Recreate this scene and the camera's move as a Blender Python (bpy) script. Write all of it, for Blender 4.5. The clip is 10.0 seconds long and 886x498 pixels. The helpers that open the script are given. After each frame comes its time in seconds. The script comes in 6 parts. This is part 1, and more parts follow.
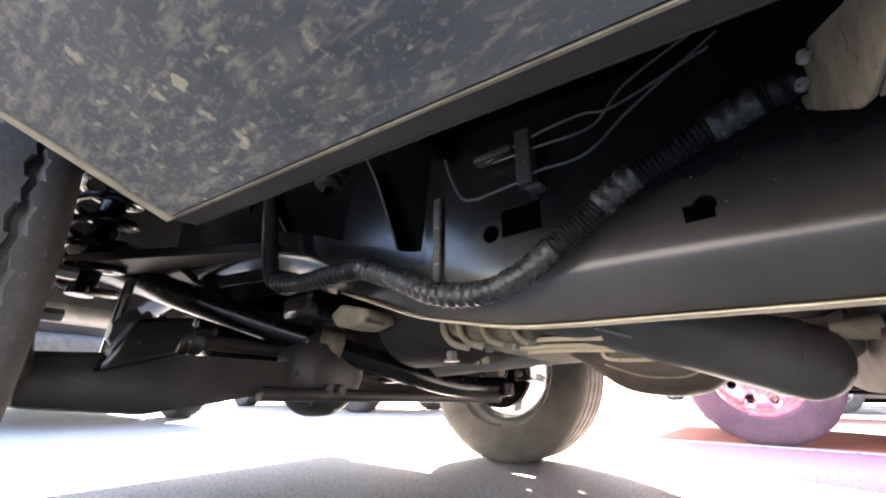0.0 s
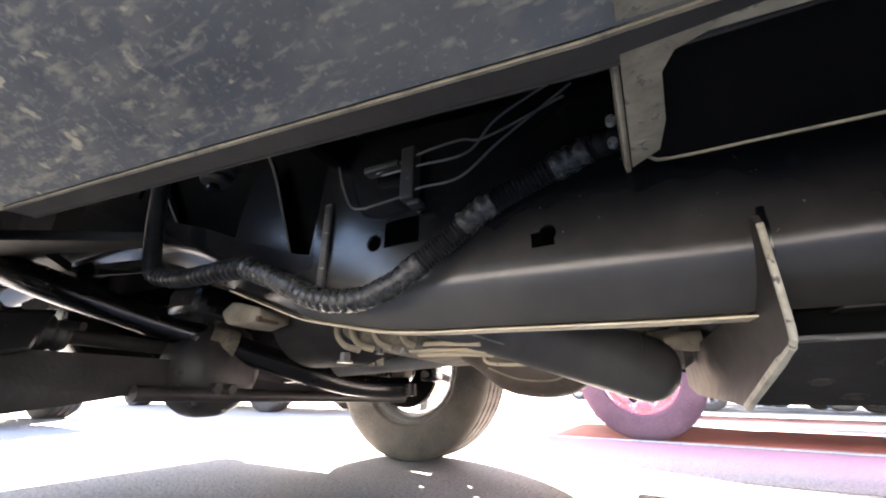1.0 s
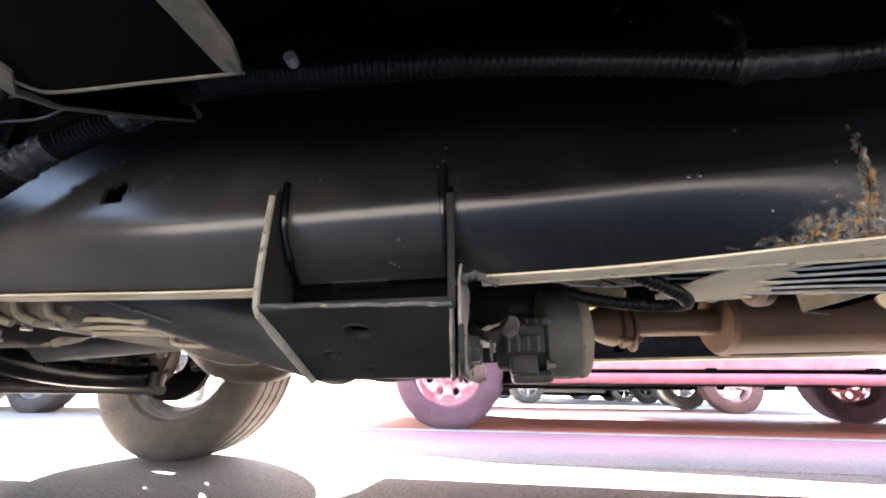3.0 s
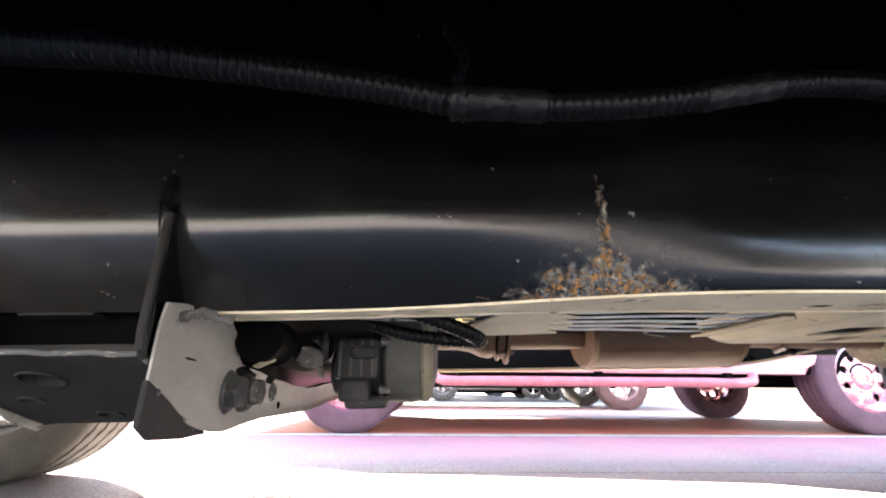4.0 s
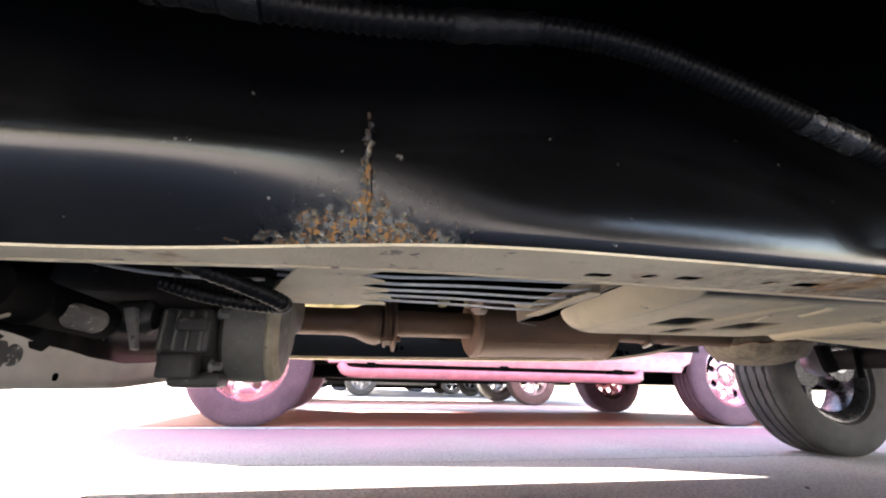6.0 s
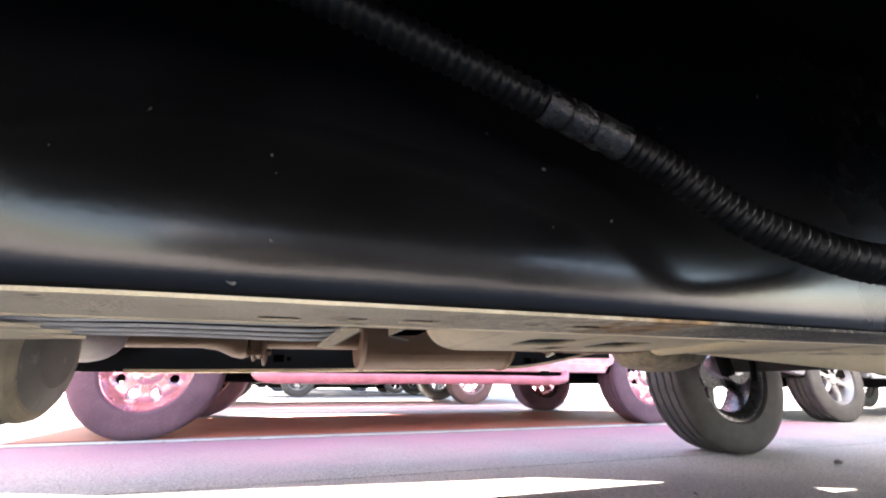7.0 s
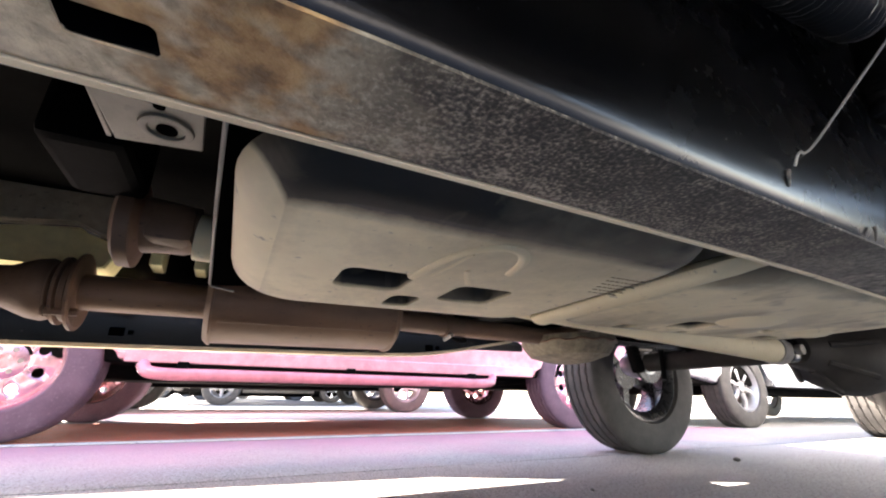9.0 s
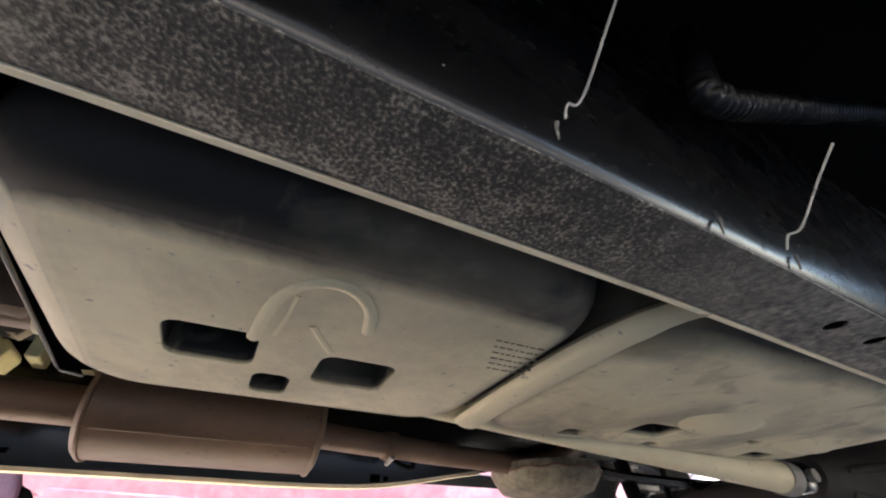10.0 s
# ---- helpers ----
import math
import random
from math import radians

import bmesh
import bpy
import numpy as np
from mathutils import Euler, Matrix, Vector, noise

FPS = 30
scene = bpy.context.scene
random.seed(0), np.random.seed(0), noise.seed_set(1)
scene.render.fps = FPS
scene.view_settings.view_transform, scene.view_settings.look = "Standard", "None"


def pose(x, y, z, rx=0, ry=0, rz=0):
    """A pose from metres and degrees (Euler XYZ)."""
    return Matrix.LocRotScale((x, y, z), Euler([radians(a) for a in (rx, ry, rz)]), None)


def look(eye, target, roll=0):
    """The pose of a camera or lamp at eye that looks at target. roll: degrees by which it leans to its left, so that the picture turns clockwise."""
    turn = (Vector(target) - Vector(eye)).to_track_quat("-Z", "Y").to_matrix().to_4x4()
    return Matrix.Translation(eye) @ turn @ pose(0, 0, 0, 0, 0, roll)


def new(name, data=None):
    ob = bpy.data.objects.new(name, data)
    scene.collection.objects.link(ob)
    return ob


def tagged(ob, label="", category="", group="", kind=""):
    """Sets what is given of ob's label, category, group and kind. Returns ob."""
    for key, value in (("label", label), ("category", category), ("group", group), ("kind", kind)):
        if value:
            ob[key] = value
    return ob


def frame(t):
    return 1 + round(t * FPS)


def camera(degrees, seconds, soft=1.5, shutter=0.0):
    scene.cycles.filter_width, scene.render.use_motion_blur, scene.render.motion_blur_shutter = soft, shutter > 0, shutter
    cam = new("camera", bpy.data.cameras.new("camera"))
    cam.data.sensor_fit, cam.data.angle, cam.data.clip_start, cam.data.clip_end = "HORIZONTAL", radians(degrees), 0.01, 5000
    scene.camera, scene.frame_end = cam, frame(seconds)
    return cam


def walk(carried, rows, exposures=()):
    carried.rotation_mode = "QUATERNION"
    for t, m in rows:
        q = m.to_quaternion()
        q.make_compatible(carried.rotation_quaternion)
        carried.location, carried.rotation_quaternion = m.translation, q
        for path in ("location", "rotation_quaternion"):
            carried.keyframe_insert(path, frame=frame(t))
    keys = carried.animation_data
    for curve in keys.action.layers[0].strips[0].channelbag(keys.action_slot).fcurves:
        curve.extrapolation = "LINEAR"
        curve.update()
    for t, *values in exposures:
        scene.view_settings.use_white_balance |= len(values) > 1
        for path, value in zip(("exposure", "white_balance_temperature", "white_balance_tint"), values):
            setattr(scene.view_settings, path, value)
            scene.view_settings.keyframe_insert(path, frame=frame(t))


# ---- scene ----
cam = camera(95.2, 10.0, soft=2.0)
PATH = [
    (0, (-0.1256, -0.9314, 0.2778), (-1.2991, 0.5964, 0.957), 0.6),
    (0.5, (-0.1195, -0.9304, 0.2686), (-1.0765, 0.7272, 0.9825), 0.7),
    (1, (-0.0521, -0.9222, 0.2829), (-0.9335, 0.7905, 0.9611), 0.9),
    (1.5, (0.001, -0.9039, 0.2747), (-0.7353, 0.8834, 0.9335), 0.6),
    (2, (0.0633, -0.8753, 0.2625), (-0.5168, 0.9651, 0.9345), 0.5),
    (2.5, (0.1593, -0.8456, 0.2563), (-0.2706, 1.0356, 0.9263), 0.4),
    (3, (0.2349, -0.8109, 0.2645), (-0.0449, 1.0979, 0.9365), 0.6),
    (3.2, (0.2666, -0.7966, 0.2737), (0.0541, 1.1234, 0.9406), 0.6),
    (4.3, (0.3881, -0.767, 0.3115), (0.5444, 1.1612, 0.9672), 0.6),
    (4.5, (0.3942, -0.765, 0.3095), (0.5924, 1.1602, 0.9621), 0.8),
    (5.2, (0.3973, -0.767, 0.2972), (0.7057, 1.1439, 0.9498), 1.1),
    (6.3, (0.5331, -0.7353, 0.286), (1.0019, 1.1469, 0.9274), 0.9),
    (6.5, (0.5709, -0.7272, 0.2992), (1.0928, 1.1408, 0.9396), 0.6),
    (7, (0.6618, -0.7108, 0.335), (1.2991, 1.1224, 0.9702), 0.4),
    (7.5, (0.7241, -0.6894, 0.337), (1.4605, 1.1091, 0.9641), 0.6),
    (8, (0.7864, -0.6741, 0.3289), (1.5861, 1.0969, 0.957), 1.0),
    (8.5, (0.8242, -0.6649, 0.3299), (1.6607, 1.0897, 0.957), 1.0),
    (9, (0.8804, -0.6322, 0.2635), (1.7301, 1.0918, 0.9549), 0.9),
    (9.5, (0.9845, -0.6189, 0.2461), (1.7924, 1.0172, 1.1633), 0.2),
    (10, (1.0611, -0.6169, 0.2196), (1.7505, 0.8365, 1.4789), 1.1),
]
walk(cam, [(t, look(eye, target, roll)) for t, eye, target, roll in PATH], exposures=[(0.0, 4.85, 7100, 19), (1.0, 4.75, 7100, 19), (3.0, 4.65, 7100, 19), (5.0, 4.55, 7100, 19), (7.5, 4.25, 7100, 19), (9.0, 4.4, 7100, 19), (10.0, 4.38, 7100, 15)])
# ---------------- light ----------------
SUN_X, SUN_Y = -0.85, 1.13            # way towards the sun for each metre of height
elev = math.atan(1 / math.hypot(SUN_X, SUN_Y))
world = bpy.data.worlds.new("sky")
scene.world = world
world.use_nodes = True
wn = world.node_tree.nodes
sky = wn.new("ShaderNodeTexSky")
sky.sky_type, sky.sun_disc = "NISHITA", False
sky.sun_elevation, sky.sun_rotation = elev, math.atan2(SUN_X, SUN_Y)
wn["Background"].inputs["Strength"].default_value = 0.07
world.node_tree.links.new(sky.outputs[0], wn["Background"].inputs["Color"])
sun_data = bpy.data.lights.new("sun", "SUN")
sun_data.energy, sun_data.angle, sun_data.color = 4.7, radians(0.5), (1.0, 0.95, 0.87)
sun = new("sun", sun_data)
sun.matrix_world = look((0, 0, 0), (-SUN_X, -SUN_Y, -1)) 
sun.location = (-8, 9, 10)


# ---------------- materials ----------------
def ramp_node(n, stops):
    r = n.new("ShaderNodeValToRGB")
    while len(r.color_ramp.elements) < len(stops):
        r.color_ramp.elements.new(0.5)
    for e, (p, c) in zip(r.color_ramp.elements, stops):
        e.position, e.color = p, (*c, 1)
    return r


def surface(name, c1, c2, rough=0.5, metal=0.0, scale=12.0, speck=None, speck_scale=90.0, speck_cut=0.62,
            bump=0.15, bump_scale=150.0, coat=0.0, rough_var=0.12, stretch=(1, 1, 1), spec=0.5):
    """A painted, cast or dirty surface: two tones in clouds, specks or grime of a third, and a fine relief."""
    m = bpy.data.materials.new(name)
    m.use_nodes = True
    n, k = m.node_tree.nodes, m.node_tree.links
    b = n["Principled BSDF"]
    co = n.new("ShaderNodeTexCoord")
    mp = n.new("ShaderNodeMapping")
    mp.inputs["Scale"].default_value = stretch
    k.new(co.outputs["Object"], mp.inputs["Vector"])

    def cloud(s, detail=6):
        t = n.new("ShaderNodeTexNoise")
        t.inputs["Scale"].default_value, t.inputs["Detail"].default_value = s, detail
        t.inputs["Roughness"].default_value = 0.6
        k.new(mp.outputs[0], t.inputs["Vector"])
        return t
    big = cloud(scale)
    r = ramp_node(n, [(0.35, c1), (0.65, c2)])
    k.new(big.outputs[0], r.inputs[0])
    colour = r.outputs[0]
    if speck:
        sp = cloud(speck_scale, 3)
        cut = n.new("ShaderNodeMapRange")
        cut.inputs[1].default_value, cut.inputs[2].default_value = speck_cut, speck_cut + 0.06
        k.new(sp.outputs[0], cut.inputs[0])
        mix = n.new("ShaderNodeMix")
        mix.data_type = "RGBA"
        k.new(cut.outputs[0], mix.inputs[0])
        k.new(colour, mix.inputs[6])
        mix.inputs[7].default_value = (*speck, 1)
        colour = mix.outputs[2]
    k.new(colour, b.inputs["Base Color"])
    rr = n.new("ShaderNodeMapRange")
    rr.inputs[3].default_value, rr.inputs[4].default_value = max(0.04, rough - rough_var), min(1, rough + rough_var)
    rn = cloud(scale * 3.1)
    k.new(rn.outputs[0], rr.inputs[0])
    k.new(rr.outputs[0], b.inputs["Roughness"])
    b.inputs["Metallic"].default_value = metal
    b.inputs["Specular IOR Level"].default_value = spec
    if coat:
        b.inputs["Coat Weight"].default_value, b.inputs["Coat Roughness"].default_value = coat, 0.08
    if bump:
        bp = n.new("ShaderNodeBump")
        bp.inputs["Strength"].default_value, bp.inputs["Distance"].default_value = bump, 0.002
        k.new(cloud(bump_scale, 5).outputs[0], bp.inputs["Height"])
        k.new(bp.outputs[0], b.inputs["Normal"])
    return m


def plain(name, c, rough=0.4, metal=0.0, **kw):
    return surface(name, tuple(v * 0.85 for v in c), tuple(min(1, v * 1.12) for v in c), rough, metal, **kw)


BLACK = surface("black_frame_paint", (0.0030, 0.0030, 0.0033), (0.0055, 0.0055, 0.006), 0.18, scale=9, speck=(0.24, 0.225, 0.20),
                speck_scale=95, speck_cut=0.715, bump=0.06, bump_scale=60, rough_var=0.04, spec=0.5)
SATIN = surface("satin_black_steel", (0.0035, 0.0035, 0.0038), (0.0075, 0.0072, 0.007), 0.24, scale=14, speck=(0.07, 0.065, 0.06), speck_scale=85, speck_cut=0.70, bump=0.1, spec=0.5)
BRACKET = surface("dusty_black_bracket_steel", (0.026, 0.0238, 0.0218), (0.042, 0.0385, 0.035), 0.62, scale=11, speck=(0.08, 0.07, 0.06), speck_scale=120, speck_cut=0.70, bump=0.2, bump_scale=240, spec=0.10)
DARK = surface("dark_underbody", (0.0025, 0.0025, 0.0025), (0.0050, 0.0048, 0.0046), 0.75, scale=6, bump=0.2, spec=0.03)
DUSTY = surface("dusty_steel", (0.68, 0.565, 0.385), (0.82, 0.70, 0.49), 0.75, scale=16, speck=(0.28, 0.22, 0.16), speck_scale=60, speck_cut=0.66, bump=0.4, bump_scale=120)
GRIME = surface("grimy_steel", (0.05, 0.047, 0.043), (0.17, 0.155, 0.135), 0.7, scale=10, speck=(0.35, 0.31, 0.26), speck_scale=160, speck_cut=0.60, bump=0.8, bump_scale=170, stretch=(0.6, 1.6, 1.6))
TANEDGE = surface("dust_worn_edge", (0.30, 0.27, 0.21), (0.52, 0.47, 0.37), 0.6, 0.0, scale=40, speck=(0.10, 0.085, 0.07), speck_scale=90, speck_cut=0.62, bump=0.4)
EDGE = surface("bare_edge", (0.22, 0.21, 0.19), (0.42, 0.39, 0.35), 0.5, 0.2, scale=40, speck=(0.08, 0.07, 0.06), speck_scale=80, speck_cut=0.6, bump=0.4)
CAST = surface("dusty_cast_metal", (0.21, 0.198, 0.178), (0.30, 0.283, 0.255), 0.62, 0.15, scale=13, speck=(0.10, 0.09, 0.08), speck_scale=120, speck_cut=0.66, bump=0.35, bump_scale=220)
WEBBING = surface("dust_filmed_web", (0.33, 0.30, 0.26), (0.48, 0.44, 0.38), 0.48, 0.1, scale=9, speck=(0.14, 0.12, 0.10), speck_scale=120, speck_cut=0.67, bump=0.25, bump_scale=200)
TANK = surface("dusty_tank_plastic", (0.65, 0.56, 0.365), (0.76, 0.665, 0.445), 0.6, scale=5, speck=(0.40, 0.35, 0.26), speck_scale=70, speck_cut=0.66, bump=0.10, bump_scale=260)
RUST = surface("brown_exhaust_steel", (0.120, 0.068, 0.041), (0.185, 0.110, 0.068), 0.55, 0.1, scale=9, speck=(0.085, 0.052, 0.036), speck_scale=120, speck_cut=0.64, bump=0.25, stretch=(0.5, 1, 1))
RUBBER = surface("tyre_rubber", (0.040, 0.039, 0.038), (0.070, 0.067, 0.062), 0.78, scale=9, speck=(0.085, 0.079, 0.07), speck_scale=110, speck_cut=0.63, bump=0.4, bump_scale=120)
RUBBER_DUSTY = surface("dusty_tyre_rubber", (0.058, 0.051, 0.046), (0.105, 0.093, 0.080), 0.85, scale=7, speck=(0.12, 0.107, 0.090), speck_scale=110, speck_cut=0.6, bump=0.5, bump_scale=100)
HOSE = surface("black_conduit", (0.0030, 0.0030, 0.0034), (0.0055, 0.0055, 0.006), 0.36, scale=20, speck=(0.04, 0.039, 0.037), speck_scale=60, speck_cut=0.68, bump=0.1, spec=0.17)
DARKTAPE = surface("dark_cloth_tape", (0.0025, 0.0025, 0.003), (0.0055, 0.0055, 0.006), 0.36, scale=60, speck=(0.030, 0.030, 0.032), speck_scale=120, speck_cut=0.66, bump=0.9, bump_scale=160, spec=0.3)
TAPE = surface("dusty_cloth_tape", (0.0055, 0.0055, 0.0058), (0.022, 0.0215, 0.0205), 0.27, scale=45, speck=(0.15, 0.14, 0.125), speck_scale=95, speck_cut=0.63, bump=0.9, bump_scale=120)
MUD = surface("mud_splashed_board", (0.044, 0.048, 0.053), (0.068, 0.072, 0.076), 0.55, scale=9, bump=0.35, bump_scale=70, stretch=(0.7, 1.2, 1.2))
PLASTIC = surface("black_plastic", (0.030, 0.029, 0.027), (0.062, 0.059, 0.053), 0.5, scale=22, speck=(0.13, 0.12, 0.10), speck_scale=70, speck_cut=0.64, bump=0.15)
GREYPLASTIC = surface("grey_plastic_cover", (0.10, 0.098, 0.082), (0.155, 0.15, 0.125), 0.55, scale=18, speck=(0.20, 0.19, 0.165), speck_scale=70, speck_cut=0.64, bump=0.15)
CHROME = plain("polished_wheel_metal", (0.72, 0.71, 0.70), 0.22, 0.9, bump=0.03, speck=(0.25, 0.24, 0.22), speck_scale=40, speck_cut=0.70)
ALLOY = plain("painted_alloy", (0.42, 0.42, 0.43), 0.35, 0.7, bump=0.05)
BLACKRIM = plain("black_rim_paint", (0.018, 0.018, 0.019), 0.28, 0.2, bump=0.05)
BOLT = plain("dirty_zinc", (0.26, 0.25, 0.23), 0.45, 0.7, scale=60, bump=0.3)
CREAM = plain("cream_coated_casting", (0.72, 0.64, 0.33), 0.6, scale=20, bump=0.2)
# Wheel metal and rubber with pink lens flare put into their colour.
FLAREMETAL = plain("flare_tinted_polished_metal", (0.86, 0.50, 0.56), 0.24, 0.85, bump=0.03, speck=(0.30, 0.18, 0.20), speck_scale=40, speck_cut=0.70)
FLARERUBBER = surface("flare_tinted_dusty_tyre_rubber", (0.115, 0.070, 0.098), (0.170, 0.105, 0.140), 0.85, scale=7, speck=(0.19, 0.13, 0.16), speck_scale=110, speck_cut=0.6, bump=0.5, bump_scale=100)
# Reds paled towards pink: the flare on body and step bar is painted in.
REDPAINT = plain("flare_paled_red_paint", (0.84, 0.40, 0.45), 0.25, coat=1.0, bump=0.0)
CHROMEBAR = plain("flare_paled_step_bar_paint", (0.72, 0.25, 0.30), 0.22, coat=1.0, bump=0.02)
GLASS = plain("tinted_glass", (0.02, 0.022, 0.025), 0.06, bump=0.0)
PAINTS = {"white": plain("white_car_paint", (0.75, 0.75, 0.74), 0.25, coat=1, bump=0), "silver": plain("silver_car_paint", (0.50, 0.51, 0.53), 0.3, 0.6, coat=1, bump=0),
          "grey": plain("grey_car_paint", (0.16, 0.17, 0.18), 0.3, 0.4, coat=1, bump=0), "blue": plain("blue_car_paint", (0.04, 0.09, 0.22), 0.3, 0.3, coat=1, bump=0),
          "black": plain("black_car_paint", (0.015, 0.015, 0.016), 0.2, coat=1, bump=0)}


def asphalt():
    m = surface("sun_bleached_asphalt", (0.32, 0.315, 0.30), (0.42, 0.41, 0.39), 0.88, scale=1.3, speck=(0.13, 0.127, 0.122), speck_scale=110, speck_cut=0.55, bump=1.0, bump_scale=170)
    n, k = m.node_tree.nodes, m.node_tree.links
    b = n["Principled BSDF"]
    col = b.inputs["Base Color"].links[0].from_socket
    co = n.new("ShaderNodeTexCoord")
    # pale stones in the binder, and old stains
    for s, d, lo, hi, tone, amount in ((95, 2, 0.60, 0.66, (0.62, 0.60, 0.57), 0.7), (230, 2, 0.56, 0.64, (0.15, 0.146, 0.14), 0.55), (2.6, 6, 0.55, 0.75, (0.24, 0.235, 0.225), 0.5), (0.7, 5, 0.5, 0.7, (0.30, 0.292, 0.28), 0.5)):
        t = n.new("ShaderNodeTexNoise")
        t.inputs["Scale"].default_value, t.inputs["Detail"].default_value = s, d
        k.new(co.outputs["Object"], t.inputs["Vector"])
        r = n.new("ShaderNodeMapRange")
        r.inputs[1].default_value, r.inputs[2].default_value, r.inputs[4].default_value = lo, hi, amount
        k.new(t.outputs[0], r.inputs[0])
        x = n.new("ShaderNodeMix")
        x.data_type = "RGBA"
        x.inputs[7].default_value = (*tone, 1)
        k.new(r.outputs[0], x.inputs[0]), k.new(col, x.inputs[6])
        col = x.outputs[2]
    k.new(col, b.inputs["Base Color"])
    return m


ASPHALT = asphalt()
LINE = surface("worn_white_paint", (0.62, 0.62, 0.60), (0.80, 0.80, 0.78), 0.7, scale=6, speck=(0.33, 0.32, 0.31), speck_scale=45, speck_cut=0.6, bump=0.5, bump_scale=200)
# Red pavement paint, made more vivid to take in the flare.
REDGROUND = surface("faded_red_pavement_paint", (0.55, 0.15, 0.10), (0.62, 0.20, 0.15), 0.7, scale=2, speck=(0.33, 0.25, 0.23), speck_scale=80, speck_cut=0.57, bump=0.6, bump_scale=210)


def rusted_rail():
    """The frame's black paint, with the flaking rust that spreads from the welded joint to its lower edge."""
    m = BLACK.copy()
    m.name = "black_frame_paint_rusting_at_joint"
    n, k = m.node_tree.nodes, m.node_tree.links
    b = n["Principled BSDF"]
    was = b.inputs["Base Color"].links[0].from_socket
    wasr = b.inputs["Roughness"].links[0].from_socket
    co = n.new("ShaderNodeTexCoord")
    sep = n.new("ShaderNodeSeparateXYZ")
    k.new(co.outputs["Object"], sep.inputs[0])

    def mth(op, a, c=None):
        t = n.new("ShaderNodeMath")
        t.operation = op
        for i, v in enumerate((a, c)):
            if v is None:
                continue
            if isinstance(v, (int, float)):
                t.inputs[i].default_value = v
            else:
                k.new(v, t.inputs[i])
        return t.outputs[0]
    dx = mth("ABSOLUTE", mth("SUBTRACT", sep.outputs[0], 0.471))
    h = mth("SUBTRACT", sep.outputs[2], 0.3295)
    # a low triangle with a thin upright spur along the weld
    tri = mth("SUBTRACT", mth("SUBTRACT", 0.033, h), mth("MULTIPLY", mth("POWER", dx, 0.80), 0.295))
    spur = mth("SUBTRACT", 0.0030, mth("ADD", dx, mth("MULTIPLY", mth("MAXIMUM", mth("SUBTRACT", h, 0.040), 0.0), 0.09)))
    low = mth("MAXIMUM", mth("MULTIPLY", tri, 60.0), mth("MULTIPLY", spur, 160.0))
    nz = n.new("ShaderNodeTexNoise")
    nz.inputs["Scale"].default_value, nz.inputs["Detail"].default_value = 150, 4
    k.new(co.outputs["Object"], nz.inputs["Vector"])
    edge = mth("ADD", low, mth("MULTIPLY", mth("SUBTRACT", nz.outputs[0], 0.5), 3.4))
    mask = n.new("ShaderNodeMapRange")
    mask.inputs[1].default_value, mask.inputs[2].default_value = -0.1, 0.5
    k.new(edge, mask.inputs[0])
    # flakes, each with its own tone: bare blue-grey, olive dirt, brown and orange rust
    n2 = n.new("ShaderNodeTexVoronoi")
    n2.inputs["Scale"].default_value, n2.inputs["Randomness"].default_value = 430, 1.0
    warp = n.new("ShaderNodeTexNoise")
    warp.inputs["Scale"].default_value, warp.inputs["Detail"].default_value = 260, 3
    k.new(co.outputs["Object"], warp.inputs["Vector"])
    push = n.new("ShaderNodeMix")
    push.data_type = "VECTOR"
    push.inputs[0].default_value = 0.006
    k.new(co.outputs["Object"], push.inputs[4]), k.new(warp.outputs[1], push.inputs[5])
    k.new(push.outputs[1], n2.inputs["Vector"])
    tone = n.new("ShaderNodeSeparateColor")
    k.new(n2.outputs["Color"], tone.inputs[0])
    r = ramp_node(n, [(0.0, (0.020, 0.021, 0.022)), (0.16, (0.075, 0.080, 0.084)), (0.34, (0.13, 0.133, 0.132)), (0.52, (0.17, 0.140, 0.092)), (0.68, (0.125, 0.070, 0.034)), (0.87, (0.30, 0.145, 0.045)), (0.965, (0.34, 0.30, 0.235))])
    r.color_ramp.interpolation = "CONSTANT"
    k.new(tone.outputs[0], r.inputs[0])
    # Pale film low on the front stretch: dust, with glare and sheen put in.
    film = n.new("ShaderNodeMapRange")
    film.inputs[1].default_value, film.inputs[2].default_value, film.inputs[3].default_value, film.inputs[4].default_value = -0.55, 0.30, 0.62, 0.0
    wide = n.new("ShaderNodeTexNoise")
    wide.inputs["Scale"].default_value, wide.inputs["Detail"].default_value = 9, 5
    k.new(co.outputs["Object"], wide.inputs["Vector"])
    k.new(mth("ADD", sep.outputs[0], mth("MULTIPLY", mth("SUBTRACT", wide.outputs[0], 0.5), 0.5)), film.inputs[0])
    ahead = n.new("ShaderNodeMapRange")
    ahead.inputs[1].default_value, ahead.inputs[2].default_value = -0.62, -0.46
    k.new(sep.outputs[0], ahead.inputs[0])
    height = n.new("ShaderNodeMapRange")
    height.inputs[1].default_value, height.inputs[2].default_value, height.inputs[3].default_value, height.inputs[4].default_value = 0.39, 0.475, 1.25, 0.12
    k.new(mth("ADD", sep.outputs[2], mth("MULTIPLY", mth("SUBTRACT", wide.outputs[0], 0.5), 0.09)), height.inputs[0])
    film_glare_amount = mth("MULTIPLY", mth("MULTIPLY", film.outputs[0], ahead.outputs[0]), height.outputs[0])
    dust = n.new("ShaderNodeMix")
    dust.data_type = "RGBA"
    dust.inputs[7].default_value = (0.150, 0.140, 0.126, 1)
    k.new(film_glare_amount, dust.inputs[0]), k.new(was, dust.inputs[6])
    was = dust.outputs[2]
    dr = n.new("ShaderNodeMix")
    dr.inputs[3].default_value = 0.26
    k.new(film_glare_amount, dr.inputs[0]), k.new(wasr, dr.inputs[2])
    wasr = dr.outputs[0]
    mix = n.new("ShaderNodeMix")
